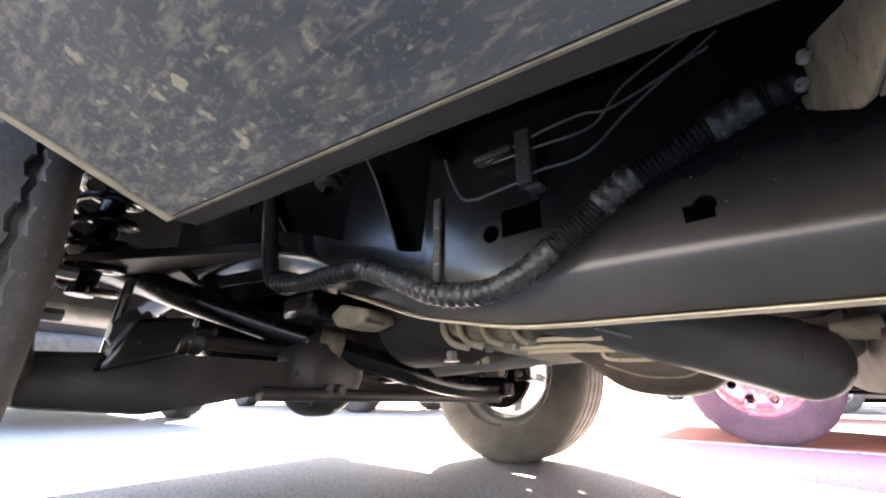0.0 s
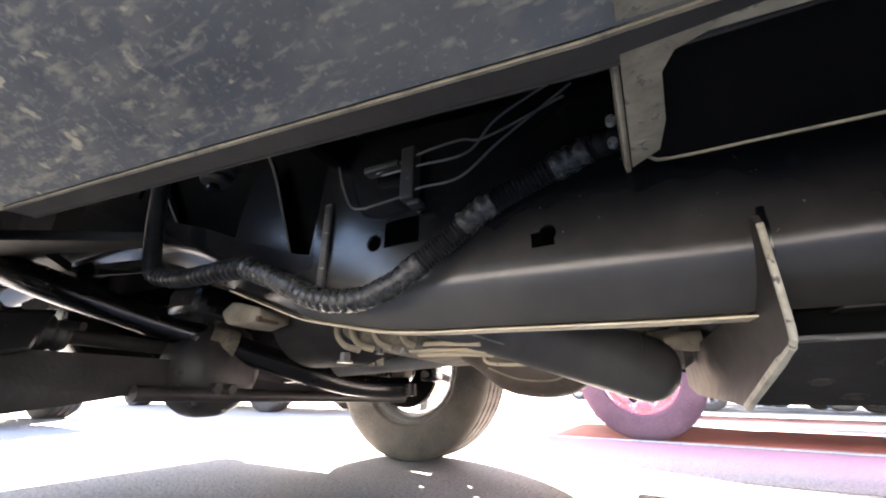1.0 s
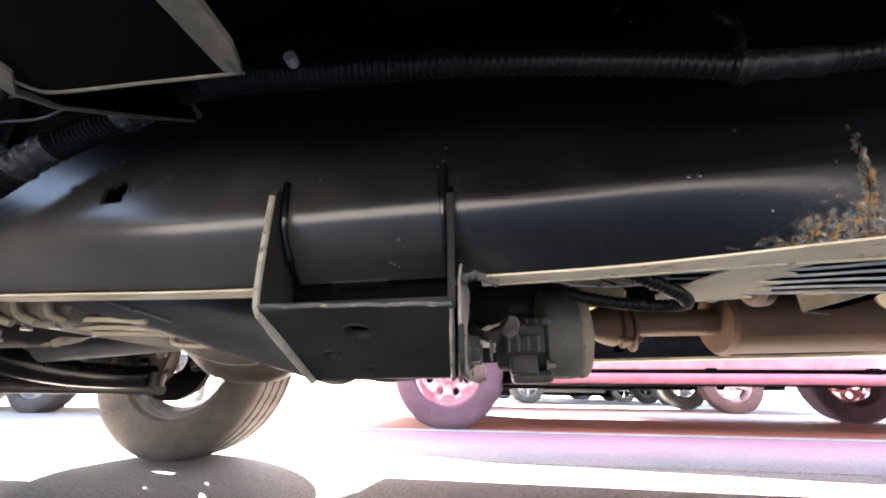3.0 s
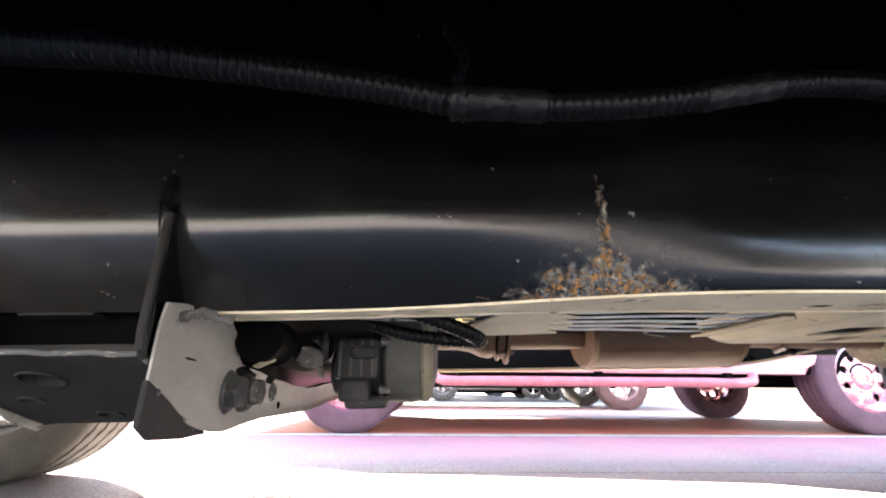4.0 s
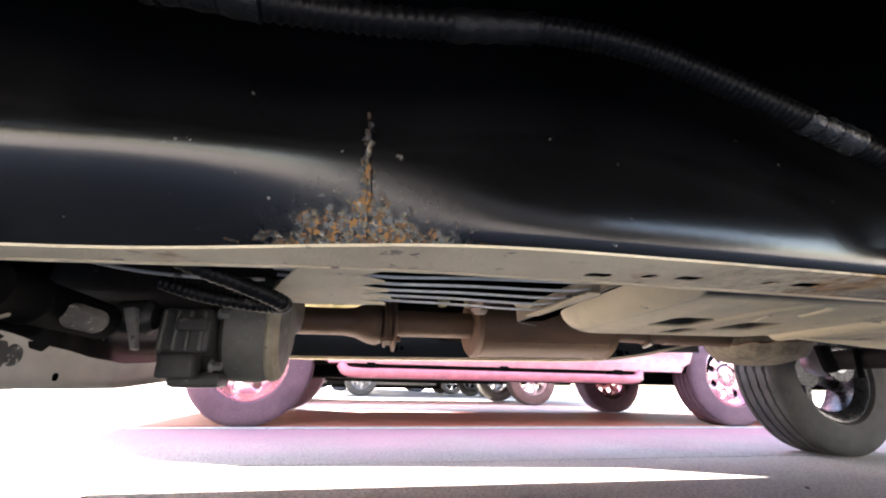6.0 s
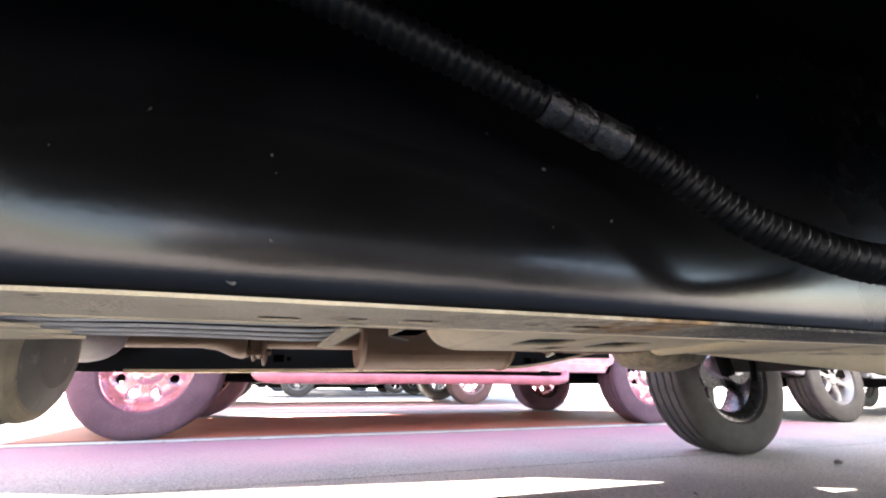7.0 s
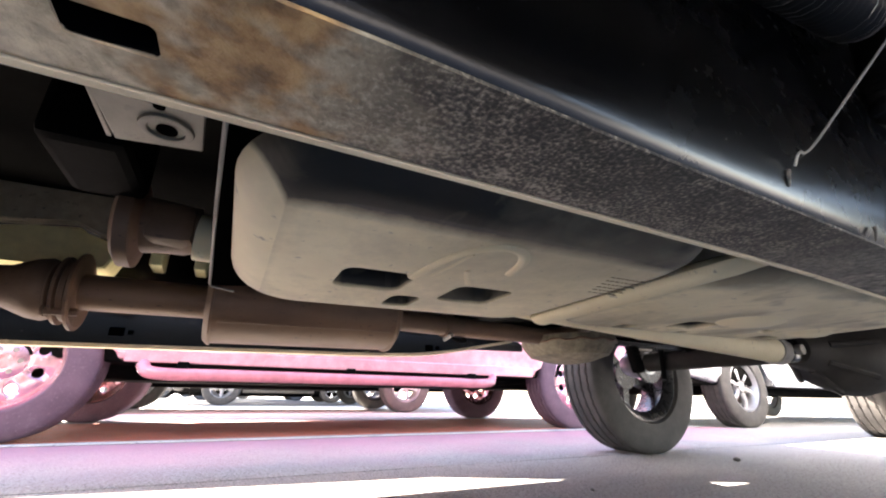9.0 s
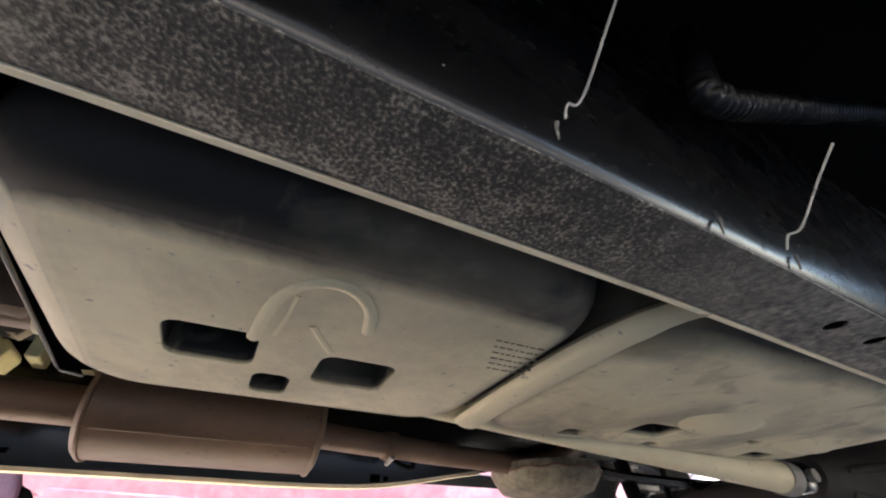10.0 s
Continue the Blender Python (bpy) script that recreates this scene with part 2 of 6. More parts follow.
    mix.data_type = "RGBA"
    k.new(mask.outputs[0], mix.inputs[0]), k.new(was, mix.inputs[6]), k.new(r.outputs[0], mix.inputs[7])
    k.new(mix.outputs[2], b.inputs["Base Color"])
    # the paint has gone dull round the rust
    dull = mth("MULTIPLY", mth("MAXIMUM", mth("SUBTRACT", 1.0, mth("MULTIPLY", dx, 11.0)), 0.0), mth("MAXIMUM", mth("SUBTRACT", 1.0, mth("MULTIPLY", h, 17.0)), 0.0))
    dm = n.new("ShaderNodeMix")
    dm.inputs[3].default_value = 0.42
    k.new(mth("MINIMUM", mth("MULTIPLY", mth("MULTIPLY", dull, nz.outputs[0]), 2.4), 1.0), dm.inputs[0]), k.new(wasr, dm.inputs[2])
    wasr = dm.outputs[0]
    worn = n.new("ShaderNodeMapRange")
    worn.inputs[1].default_value, worn.inputs[2].default_value, worn.inputs[4].default_value = 0.75, 1.05, 0.09
    k.new(sep.outputs[0], worn.inputs[0])
    wasr = mth("ADD", wasr, worn.outputs[0])
    mr = n.new("ShaderNodeMix")
    k.new(mask.outputs[0], mr.inputs[0]), k.new(wasr, mr.inputs[2])
    mr.inputs[3].default_value = 0.9
    k.new(mr.outputs[0], b.inputs["Roughness"])
    return m


def dark_above(m, z0, z1, name, front=0.0, side=None):
    """Keeps the dusty underside; above a ragged edge, black puts in the shade of walls and slots."""
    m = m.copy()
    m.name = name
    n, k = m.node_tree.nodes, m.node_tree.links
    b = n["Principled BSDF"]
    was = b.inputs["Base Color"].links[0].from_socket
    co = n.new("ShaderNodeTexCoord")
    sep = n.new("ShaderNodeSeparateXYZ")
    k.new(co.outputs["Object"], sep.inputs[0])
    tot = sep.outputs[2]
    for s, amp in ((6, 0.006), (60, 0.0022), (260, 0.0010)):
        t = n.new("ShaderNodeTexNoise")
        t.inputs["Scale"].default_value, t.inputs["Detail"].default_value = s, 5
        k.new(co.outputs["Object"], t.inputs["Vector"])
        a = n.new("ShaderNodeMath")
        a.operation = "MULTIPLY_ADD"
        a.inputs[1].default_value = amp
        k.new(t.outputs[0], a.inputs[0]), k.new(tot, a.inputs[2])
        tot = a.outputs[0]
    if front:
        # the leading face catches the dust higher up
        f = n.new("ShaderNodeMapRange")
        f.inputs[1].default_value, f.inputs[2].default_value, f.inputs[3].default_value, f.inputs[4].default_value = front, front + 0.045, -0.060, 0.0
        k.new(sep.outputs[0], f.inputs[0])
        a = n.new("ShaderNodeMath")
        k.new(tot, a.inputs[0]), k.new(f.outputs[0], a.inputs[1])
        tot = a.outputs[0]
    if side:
        # and the near edge, tucked behind the rail, is painted in shade further in
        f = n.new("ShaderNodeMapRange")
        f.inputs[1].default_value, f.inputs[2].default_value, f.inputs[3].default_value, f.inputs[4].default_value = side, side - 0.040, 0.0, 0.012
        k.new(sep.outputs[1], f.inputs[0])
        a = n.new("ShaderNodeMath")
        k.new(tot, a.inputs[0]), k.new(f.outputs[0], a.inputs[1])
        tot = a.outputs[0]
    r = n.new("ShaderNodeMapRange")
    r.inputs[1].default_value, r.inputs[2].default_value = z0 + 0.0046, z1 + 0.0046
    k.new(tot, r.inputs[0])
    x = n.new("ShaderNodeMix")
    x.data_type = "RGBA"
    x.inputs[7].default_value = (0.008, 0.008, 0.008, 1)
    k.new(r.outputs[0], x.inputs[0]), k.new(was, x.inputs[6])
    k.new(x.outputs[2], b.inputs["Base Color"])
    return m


TANKSKIN = dark_above(TANK, 0.3442, 0.3505, "dusty_tank_plastic_shaded_above", 0.840, -0.345)
SHIELDSKIN = dark_above(TANK, 0.3395, 0.350, "dusty_shield_plastic_shaded_above")
RAIL = rusted_rail()


def stained(m, tone, amount):
    """Old wet stains and splashes dried into the dust."""
    n, k = m.node_tree.nodes, m.node_tree.links
    b = n["Principled BSDF"]
    col = b.inputs["Base Color"].links[0].from_socket
    co = n.new("ShaderNodeTexCoord")
    for freq, lo, hi, share in ((5.5, 0.48, 0.68, 1.0), (19, 0.55, 0.70, 0.6)):
        t = n.new("ShaderNodeTexNoise")
        t.inputs["Scale"].default_value, t.inputs["Detail"].default_value, t.inputs["Distortion"].default_value = freq, 5, 0.6
        k.new(co.outputs["Object"], t.inputs["Vector"])
        r = n.new("ShaderNodeMapRange")
        r.inputs[1].default_value, r.inputs[2].default_value, r.inputs[4].default_value = lo, hi, amount * share
        k.new(t.outputs[0], r.inputs[0])
        x = n.new("ShaderNodeMix")
        x.data_type = "RGBA"
        x.inputs[7].default_value = (*tone, 1)
        k.new(r.outputs[0], x.inputs[0]), k.new(col, x.inputs[6])
        col = x.outputs[2]
    k.new(col, b.inputs["Base Color"])


stained(SHIELDSKIN, (0.15, 0.125, 0.085), 0.75)
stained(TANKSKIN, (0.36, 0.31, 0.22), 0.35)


def splash(m):
    """Adds broad dried splashes and diagonal scuffs to the board's own specks."""
    n, k = m.node_tree.nodes, m.node_tree.links
    b = n["Principled BSDF"]
    col = b.inputs["Base Color"].links[0].from_socket
    co = n.new("ShaderNodeTexCoord")
    for turn, sc, freq, lo, wide, front, much, tone in ((-0.4, (1, 1, 1), 10, 0.50, 0.34, -0.22, 0.55, (0.115, 0.113, 0.103)), (0.6, (0.8, 1.2, 1), 40, 0.58, 0.30, -0.22, 0.6, (0.16, 0.148, 0.118)), (0.75, (0.5, 1.4, 1), 110, 0.60, 0.20, -0.24, 0.62, (0.30, 0.265, 0.195)),
                                                        (-0.55, (0.25, 1.6, 1), 80, 0.64, 0.14, -0.15, 0.5, (0.27, 0.25, 0.20)), (0.3, (1, 1, 1), 75, 0.70, 0.06, -0.17, 0.7, (0.40, 0.345, 0.24)), (0.2, (1, 1, 1), 230, 0.60, 0.16, -0.18, 0.4, (0.27, 0.25, 0.20)), (0.42, (0.07, 2.4, 1), 34, 0.68, 0.06, -0.03, 0.45, (0.27, 0.255, 0.215))):
        mp = n.new("ShaderNodeMapping")
        mp.inputs["Rotation"].default_value, mp.inputs["Scale"].default_value = (0, 0, turn), sc
        k.new(co.outputs["Object"], mp.inputs["Vector"])
        t = n.new("ShaderNodeTexNoise")
        t.inputs["Scale"].default_value, t.inputs["Detail"].default_value, t.inputs["Roughness"].default_value = freq, 2.5, 0.55
        k.new(mp.outputs[0], t.inputs["Vector"])
        along = n.new("ShaderNodeSeparateXYZ")
        k.new(co.outputs["Object"], along.inputs[0])
        fwd = n.new("ShaderNodeMath")
        fwd.operation = "MULTIPLY_ADD"
        fwd.inputs[1].default_value = front
        k.new(along.outputs[0], fwd.inputs[0]), k.new(t.outputs[0], fwd.inputs[2])
        r = n.new("ShaderNodeMapRange")
        r.inputs[1].default_value, r.inputs[2].default_value, r.inputs[4].default_value = lo + 0.012, lo + wide + 0.02, much
        k.new(fwd.outputs[0], r.inputs[0])
        x = n.new("ShaderNodeMix")
        x.data_type = "RGBA"
        x.inputs[7].default_value = (*tone, 1)
        k.new(r.outputs[0], x.inputs[0]), k.new(col, x.inputs[6])
        col = x.outputs[2]
    # a few round splats, each as large as the drop that made it
    spread = n.new("ShaderNodeTexNoise")
    spread.inputs["Scale"].default_value = 120
    k.new(co.outputs["Object"], spread.inputs["Vector"])
    bent = n.new("ShaderNodeMix")
    bent.data_type = "VECTOR"
    bent.inputs[0].default_value = 0.012
    k.new(co.outputs["Object"], bent.inputs[4]), k.new(spread.outputs[1], bent.inputs[5])
    cell = n.new("ShaderNodeTexVoronoi")
    cell.inputs["Scale"].default_value = 44
    k.new(bent.outputs[1], cell.inputs["Vector"])
    lot = n.new("ShaderNodeSeparateColor")
    k.new(cell.outputs["Color"], lot.inputs[0])
    size = n.new("ShaderNodeMapRange")
    size.inputs[1].default_value, size.inputs[2].default_value, size.inputs[4].default_value = 0.70, 1.0, 0.26
    k.new(lot.outputs[0], size.inputs[0])
    inside = n.new("ShaderNodeMath")
    inside.operation = "SUBTRACT"
    k.new(size.outputs[0], inside.inputs[0]), k.new(cell.outputs["Distance"], inside.inputs[1])
    blob = n.new("ShaderNodeMapRange")
    blob.inputs[1].default_value, blob.inputs[2].default_value, blob.inputs[4].default_value = 0.0, 0.06, 0.75
    k.new(inside.outputs[0], blob.inputs[0])
    x = n.new("ShaderNodeMix")
    x.data_type = "RGBA"
    x.inputs[7].default_value = (0.42, 0.36, 0.25, 1)
    k.new(blob.outputs[0], x.inputs[0]), k.new(col, x.inputs[6])
    k.new(x.outputs[2], b.inputs["Base Color"])


splash(MUD)


def dusted(m, x0, x1, tone, amount):
    """Road dust that lies on the forward stretch of a part and thins out between x0 and x1."""
    n, k = m.node_tree.nodes, m.node_tree.links
    b = n["Principled BSDF"]
    was = b.inputs["Base Color"].links[0].from_socket
    co = n.new("ShaderNodeTexCoord")
    sep = n.new("ShaderNodeSeparateXYZ")
    k.new(co.outputs["Object"], sep.inputs[0])
    reach = n.new("ShaderNodeMapRange")
    reach.inputs[1].default_value, reach.inputs[2].default_value, reach.inputs[3].default_value, reach.inputs[4].default_value = x0, x1, amount, 0.0
    k.new(sep.outputs[0], reach.inputs[0])
    patch = n.new("ShaderNodeTexNoise")
    patch.inputs["Scale"].default_value, patch.inputs["Detail"].default_value = 38, 5
    k.new(co.outputs["Object"], patch.inputs["Vector"])
    clump = n.new("ShaderNodeMapRange")
    clump.inputs[1].default_value, clump.inputs[2].default_value, clump.inputs[3].default_value = 0.35, 0.68, 0.25
    k.new(patch.outputs[0], clump.inputs[0])
    f = n.new("ShaderNodeMath")
    f.operation = "MULTIPLY"
    k.new(reach.outputs[0], f.inputs[0]), k.new(clump.outputs[0], f.inputs[1])
    x = n.new("ShaderNodeMix")
    x.data_type = "RGBA"
    x.inputs[7].default_value = (*tone, 1)
    k.new(f.outputs[0], x.inputs[0]), k.new(was, x.inputs[6])
    k.new(x.outputs[2], b.inputs["Base Color"])


dusted(HOSE, -0.25, 0.05, (0.075, 0.074, 0.072), 0.26)
dusted(TAPE, -0.20, 0.10, (0.19, 0.178, 0.155), 0.22)
STONE = plain("dark_stone", (0.11, 0.10, 0.095), 0.8, scale=120, bump=0.6)
STEEL = plain("dark_steel_line", (0.17, 0.165, 0.155), 0.45, 0.3, scale=40, bump=0.1)
LINES = plain("dull_grey_line_coating", (0.66, 0.645, 0.61), 0.55, 0.0, scale=40, bump=0.1)
TAN = surface("thin_tan_dust", (0.25, 0.21, 0.145), (0.41, 0.35, 0.245), 0.75, scale=18, speck=(0.15, 0.13, 0.10), speck_scale=80, speck_cut=0.64, bump=0.4, bump_scale=130)
CATSTEEL = surface("heat_browned_steel", (0.085, 0.062, 0.048), (0.145, 0.108, 0.083), 0.5, 0.2, scale=10, speck=(0.20, 0.16, 0.12), speck_scale=70, speck_cut=0.66, bump=0.2)
AXLE = surface("grimy_axle_casting", (0.020, 0.0175, 0.0165), (0.048, 0.042, 0.039), 0.42, scale=9, speck=(0.11, 0.098, 0.085), speck_scale=80, speck_cut=0.68, bump=0.35, bump_scale=120, spec=0.4)
# Flat black that puts the shade of holes and gaps into the colour.
VOID = surface("painted_shade_black", (0.0012, 0.0012, 0.0012), (0.002, 0.002, 0.002), 0.9, bump=0.0, spec=0.0)
SUMP = surface("thin_olive_dust", (0.15, 0.132, 0.092), (0.21, 0.185, 0.130), 0.6, scale=14, speck=(0.12, 0.105, 0.075), speck_scale=140, speck_cut=0.64, bump=0.15, bump_scale=130)
RUSTBOLT = plain("rusted_bolt", (0.17, 0.075, 0.04), 0.85, scale=90, bump=0.6)
LIPS = surface("muddy_bracket", (0.10, 0.086, 0.060), (0.235, 0.203, 0.143), 0.75, scale=30, speck=(0.09, 0.083, 0.068), speck_scale=130, speck_cut=0.60, bump=0.5, bump_scale=130)
GALV = surface("dull_zinc_plate", (0.16, 0.15, 0.125), (0.22, 0.206, 0.176), 0.5, 0.2, scale=18, speck=(0.15, 0.14, 0.12), speck_scale=90, speck_cut=0.64, bump=0.2)
PIPE = surface("dark_coated_pipe", (0.065, 0.062, 0.058), (0.105, 0.099, 0.093), 0.42, scale=6, speck=(0.10, 0.095, 0.085), speck_scale=60, speck_cut=0.70, bump=0.08)


def underside():
    """The rail's underside: tan dust in front, with rust, and darker grime with grit further back."""
    m = DUSTY.copy()
    m.name = "dusty_rail_underside"
    n, k = m.node_tree.nodes, m.node_tree.links
    b = n["Principled BSDF"]
    was = b.inputs["Base Color"].links[0].from_socket
    co = n.new("ShaderNodeTexCoord")
    sep = n.new("ShaderNodeSeparateXYZ")
    k.new(co.outputs["Object"], sep.inputs[0])

    def cloud(s, d):
        t = n.new("ShaderNodeTexNoise")
        t.inputs["Scale"].default_value, t.inputs["Detail"].default_value = s, d
        k.new(co.outputs["Object"], t.inputs["Vector"])
        return t.outputs[0]

    def mixed(f, a, c):
        x = n.new("ShaderNodeMix")
        x.data_type = "RGBA"
        k.new(f, x.inputs[0]), k.new(a, x.inputs[6]), k.new(c, x.inputs[7])
        return x.outputs[2]

    def ranged(v, a, c):
        r = n.new("ShaderNodeMapRange")
        r.inputs[1].default_value, r.inputs[2].default_value = a, c
        k.new(v, r.inputs[0])
        return r.outputs[0]

    def mth(op, a, c):
        t = n.new("ShaderNodeMath")
        t.operation = op
        k.new(a, t.inputs[0])
        if isinstance(c, float):
            t.inputs[1].default_value = c
        else:
            k.new(c, t.inputs[1])
        return t.outputs[0]
    grit = ramp_node(n, [(0.40, (0.022, 0.020, 0.018)), (0.50, (0.062, 0.055, 0.046)), (0.57, (0.150, 0.130, 0.104)), (0.67, (0.33, 0.29, 0.235))])
    pebble = mth("ADD", mth("MULTIPLY", cloud(430, 3), 0.72), mth("MULTIPLY", cloud(60, 3), 0.28))
    # the grit's tone runs paler towards the inner lip and in front
    across = mth("MULTIPLY", mth("ADD", sep.outputs[1], 0.505), 1.3)
    along = mth("MULTIPLY", mth("SUBTRACT", sep.outputs[0], 1.03), -0.16)
    k.new(mth("ADD", pebble, mth("ADD", across, along)), grit.inputs[0])
    reach = mth("ADD", sep.outputs[0], mth("MULTIPLY", mth("SUBTRACT", cloud(14, 4), 0.5), 0.14))
    blotch = ramp_node(n, [(0.40, (0.30, 0.245, 0.165)), (0.52, (0.58, 0.49, 0.345)), (0.64, (0.80, 0.69, 0.50))])
    k.new(mth("ADD", mth("MULTIPLY", cloud(46, 5), 0.6), mth("MULTIPLY", cloud(170, 3), 0.4)), blotch.inputs[0])
    col = mixed(mth("MULTIPLY", ranged(reach, 0.62, 0.84), 0.85), was, blotch.outputs[0])
    col = mixed(ranged(reach, 0.835, 0.93), col, grit.outputs[0])
    back = ramp_node(n, [(0.38, (0.055, 0.050, 0.044)), (0.52, (0.16, 0.148, 0.125)), (0.64, (0.30, 0.27, 0.225))])
    k.new(mth("ADD", mth("MULTIPLY", cloud(160, 4), 0.6), mth("MULTIPLY", cloud(32, 4), 0.4)), back.inputs[0])
    col = mixed(ranged(reach, 1.22, 1.42), col, back.outputs[0])
    rust = ramp_node(n, [(0.36, (0.15, 0.075, 0.028)), (0.5, (0.34, 0.17, 0.055)), (0.64, (0.50, 0.30, 0.12))])
    k.new(cloud(85, 4), rust.inputs[0])
    near = mth("ABSOLUTE", mth("SUBTRACT", reach, 0.850), 0.0)
    col = mixed(mth("MULTIPLY", ranged(mth("ADD", near, mth("MULTIPLY", mth("SUBTRACT", cloud(45, 4), 0.5), 0.16)), 0.032, 0.0), 0.85), col, rust.outputs[0])
    spots = mth("MULTIPLY", ranged(cloud(26, 5), 0.62, 0.70), ranged(reach, 0.92, 0.86))
    col = mixed(mth("MULTIPLY", spots, 0.6), col, rust.outputs[0])
    bump = n.new("ShaderNodeBump")
    bump.inputs["Strength"].default_value, bump.inputs["Distance"].default_value = 0.55, 0.003
    k.new(pebble, bump.inputs["Height"])
    k.new(bump.outputs[0], b.inputs["Normal"])
    k.new(col, b.inputs["Base Color"])
    return m


UNDER = underside()


# ---------------- building helpers ----------------
def part(name, bm, material, parent=None, label="", smooth=True, at=None):
    """Links a bmesh as one mesh object under a thing or under a part."""
    me = bpy.data.meshes.new(name)
    bmesh.ops.recalc_face_normals(bm, faces=bm.faces)
    if smooth:
        for f in bm.faces:
            f.smooth = True
        areas = [f.calc_area() for f in bm.faces]
        broad = [f for f, a in zip(bm.faces, areas) if a > 0.2 * max(areas)]
        if len(broad) <= 8:
            for f in broad:
                f.smooth = False
        for e in bm.edges:
            if len(e.link_faces) == 2 and e.calc_face_angle(0) > 0.6:
                e.smooth = False
    bm.to_mesh(me)
    bm.free()
    me.materials.append(material)
    ob = new(name, me)
    if at:
        ob.location = at
    if parent:
        ob.parent = parent
    return tagged(ob, label) if label else ob


def thing(name, label, category, group="", kind=""):
    return tagged(new(name), label, category, group, kind)


def box(lo, hi, bevel=0.0, bm=None, seg=2):
    bm = bm or bmesh.new()
    r = bmesh.ops.create_cube(bm, size=1)
    vs = r["verts"]
    lo, hi = Vector(lo), Vector(hi)
    for v in vs:
        v.co = Vector([(a + b) / 2 + c * (b - a) for a, b, c in zip(lo, hi, v.co)])
    if bevel:
        es = list({e for v in vs for e in v.link_edges})
        bmesh.ops.bevel(bm, geom=es, offset=bevel, segments=seg, affect="EDGES", profile=0.5)
    return bm


def prism(poly, axis, a, b, bevel=0.0, bm=None):
    """A polygon, given in the other two axes in order, drawn out along axis from a to b."""
    bm = bm or bmesh.new()

    def put(p, t):
        q = list(p)
        q.insert("xyz".index(axis), t)
        return bm.verts.new(q)
    lo, hi = [put(p, a) for p in poly], [put(p, b) for p in poly]
    fs = [bm.faces.new(lo), bm.faces.new(hi)]
    for i in range(len(poly)):
        j = (i + 1) % len(poly)
        fs.append(bm.faces.new((lo[i], lo[j], hi[j], hi[i])))
    if bevel:
        es = list({e for f in fs for e in f.edges})
        bmesh.ops.bevel(bm, geom=es, offset=bevel, segments=2, affect="EDGES", profile=0.5)
    return bm


def spline(pts, steps=10):
    """A smooth line through the points."""
    p = [Vector(q) for q in pts]
    p = [p[0] * 2 - p[1]] + p + [p[-1] * 2 - p[-2]]
    out = []
    for i in range(1, len(p) - 2):
        for s in range(steps):
            t = s / steps
            a, b, c, d = p[i - 1:i + 3]
            out.append(0.5 * ((2 * b) + (c - a) * t + (2 * a - 5 * b + 4 * c - d) * t * t + (3 * b - a - 3 * c + d) * t ** 3))
    return out + [p[-2]]


def tube(line, radius, sides=12, bm=None, caps=True, squash=(1, 1)):
    """A round bar along a line; radius is a number or a function of the way along (0 to 1) and the metres gone."""
    bm = bm or bmesh.new()
    gone, total = [0.0], 0
    for a, b in zip(line, line[1:]):
        gone.append(gone[-1] + (b - a).length)
    rings, side = [], None
    for i, p in enumerate(line):
        d = (line[min(i + 1, len(line) - 1)] - line[max(i - 1, 0)]).normalized()
        if side is None:
            side = d.cross(Vector((0, 0, 1)) if abs(d.z) < 0.9 else Vector((0, 1, 0))).normalized()
        side = (side - d * side.dot(d)).normalized()
        up = side.cross(d)
        r = radius(gone[i] / gone[-1], gone[i]) if callable(radius) else radius
        rings.append([bm.verts.new(p + r * (squash[0] * math.cos(a) * side + squash[1] * math.sin(a) * up)) for a in (2 * math.pi * k / sides for k in range(sides))])
    for a, b in zip(rings, rings[1:]):
        for k in range(sides):
            bm.faces.new((a[k], a[(k + 1) % sides], b[(k + 1) % sides], b[k]))
    if caps:
        bm.faces.new(rings[0]), bm.faces.new(rings[-1])
    return bm


def bar(a, b, r, sides=12, bm=None):
    return tube([Vector(a), Vector(b)], r, sides, bm)


def conduit(pts, r, pitch=0.005, depth=0.1, steps=14, sides=12):
    """Corrugated hose."""
    line = spline(pts, steps)
    fine = []
    for a, b in zip(line, line[1:]):
        k = max(1, int((b - a).length / (pitch / 4) + 0.5))
        fine += [a.lerp(b, i / k) for i in range(k)]
    fine.append(line[-1])
    return tube(fine, lambda u, g: r * (1 - depth * (0.5 + 0.5 * math.cos(2 * math.pi * g / pitch))), sides)


def lathe(profile, axis="y", seg=48, centre=(0, 0, 0), closed=False, bm=None):
    """(along, radius) pairs turned round an axis."""
    bm = bm or bmesh.new()
    c = Vector(centre)
    rings = []
    for al, r in profile:
        ring = []
        for k in range(seg):
            a = 2 * math.pi * k / seg
            u, w = r * math.cos(a), r * math.sin(a)
            ring.append(bm.verts.new(c + Vector({"x": (al, u, w), "y": (u, al, w), "z": (u, w, al)}[axis])))
        rings.append(ring)
    pairs = list(zip(rings, rings[1:])) + ([(rings[-1], rings[0])] if closed else [])
    for a, b in pairs:
        for k in range(seg):
            bm.faces.new((a[k], a[(k + 1) % seg], b[(k + 1) % seg], b[k]))
    if not closed:
        for ring in (rings[0], rings[-1]):
            bm.faces.new(ring)
    return bm


def hexbolt(c, axis, r, h, bm=None):
    bm = lathe([(-h / 2, r), (h * 0.4, r), (h / 2, r * 0.85)], axis, 6, c, bm=bm)
    return lathe([(-h / 2 - 0.002, r * 1.35), (-h / 2 + 0.002, r * 1.35)], axis, 16, c, bm=bm)


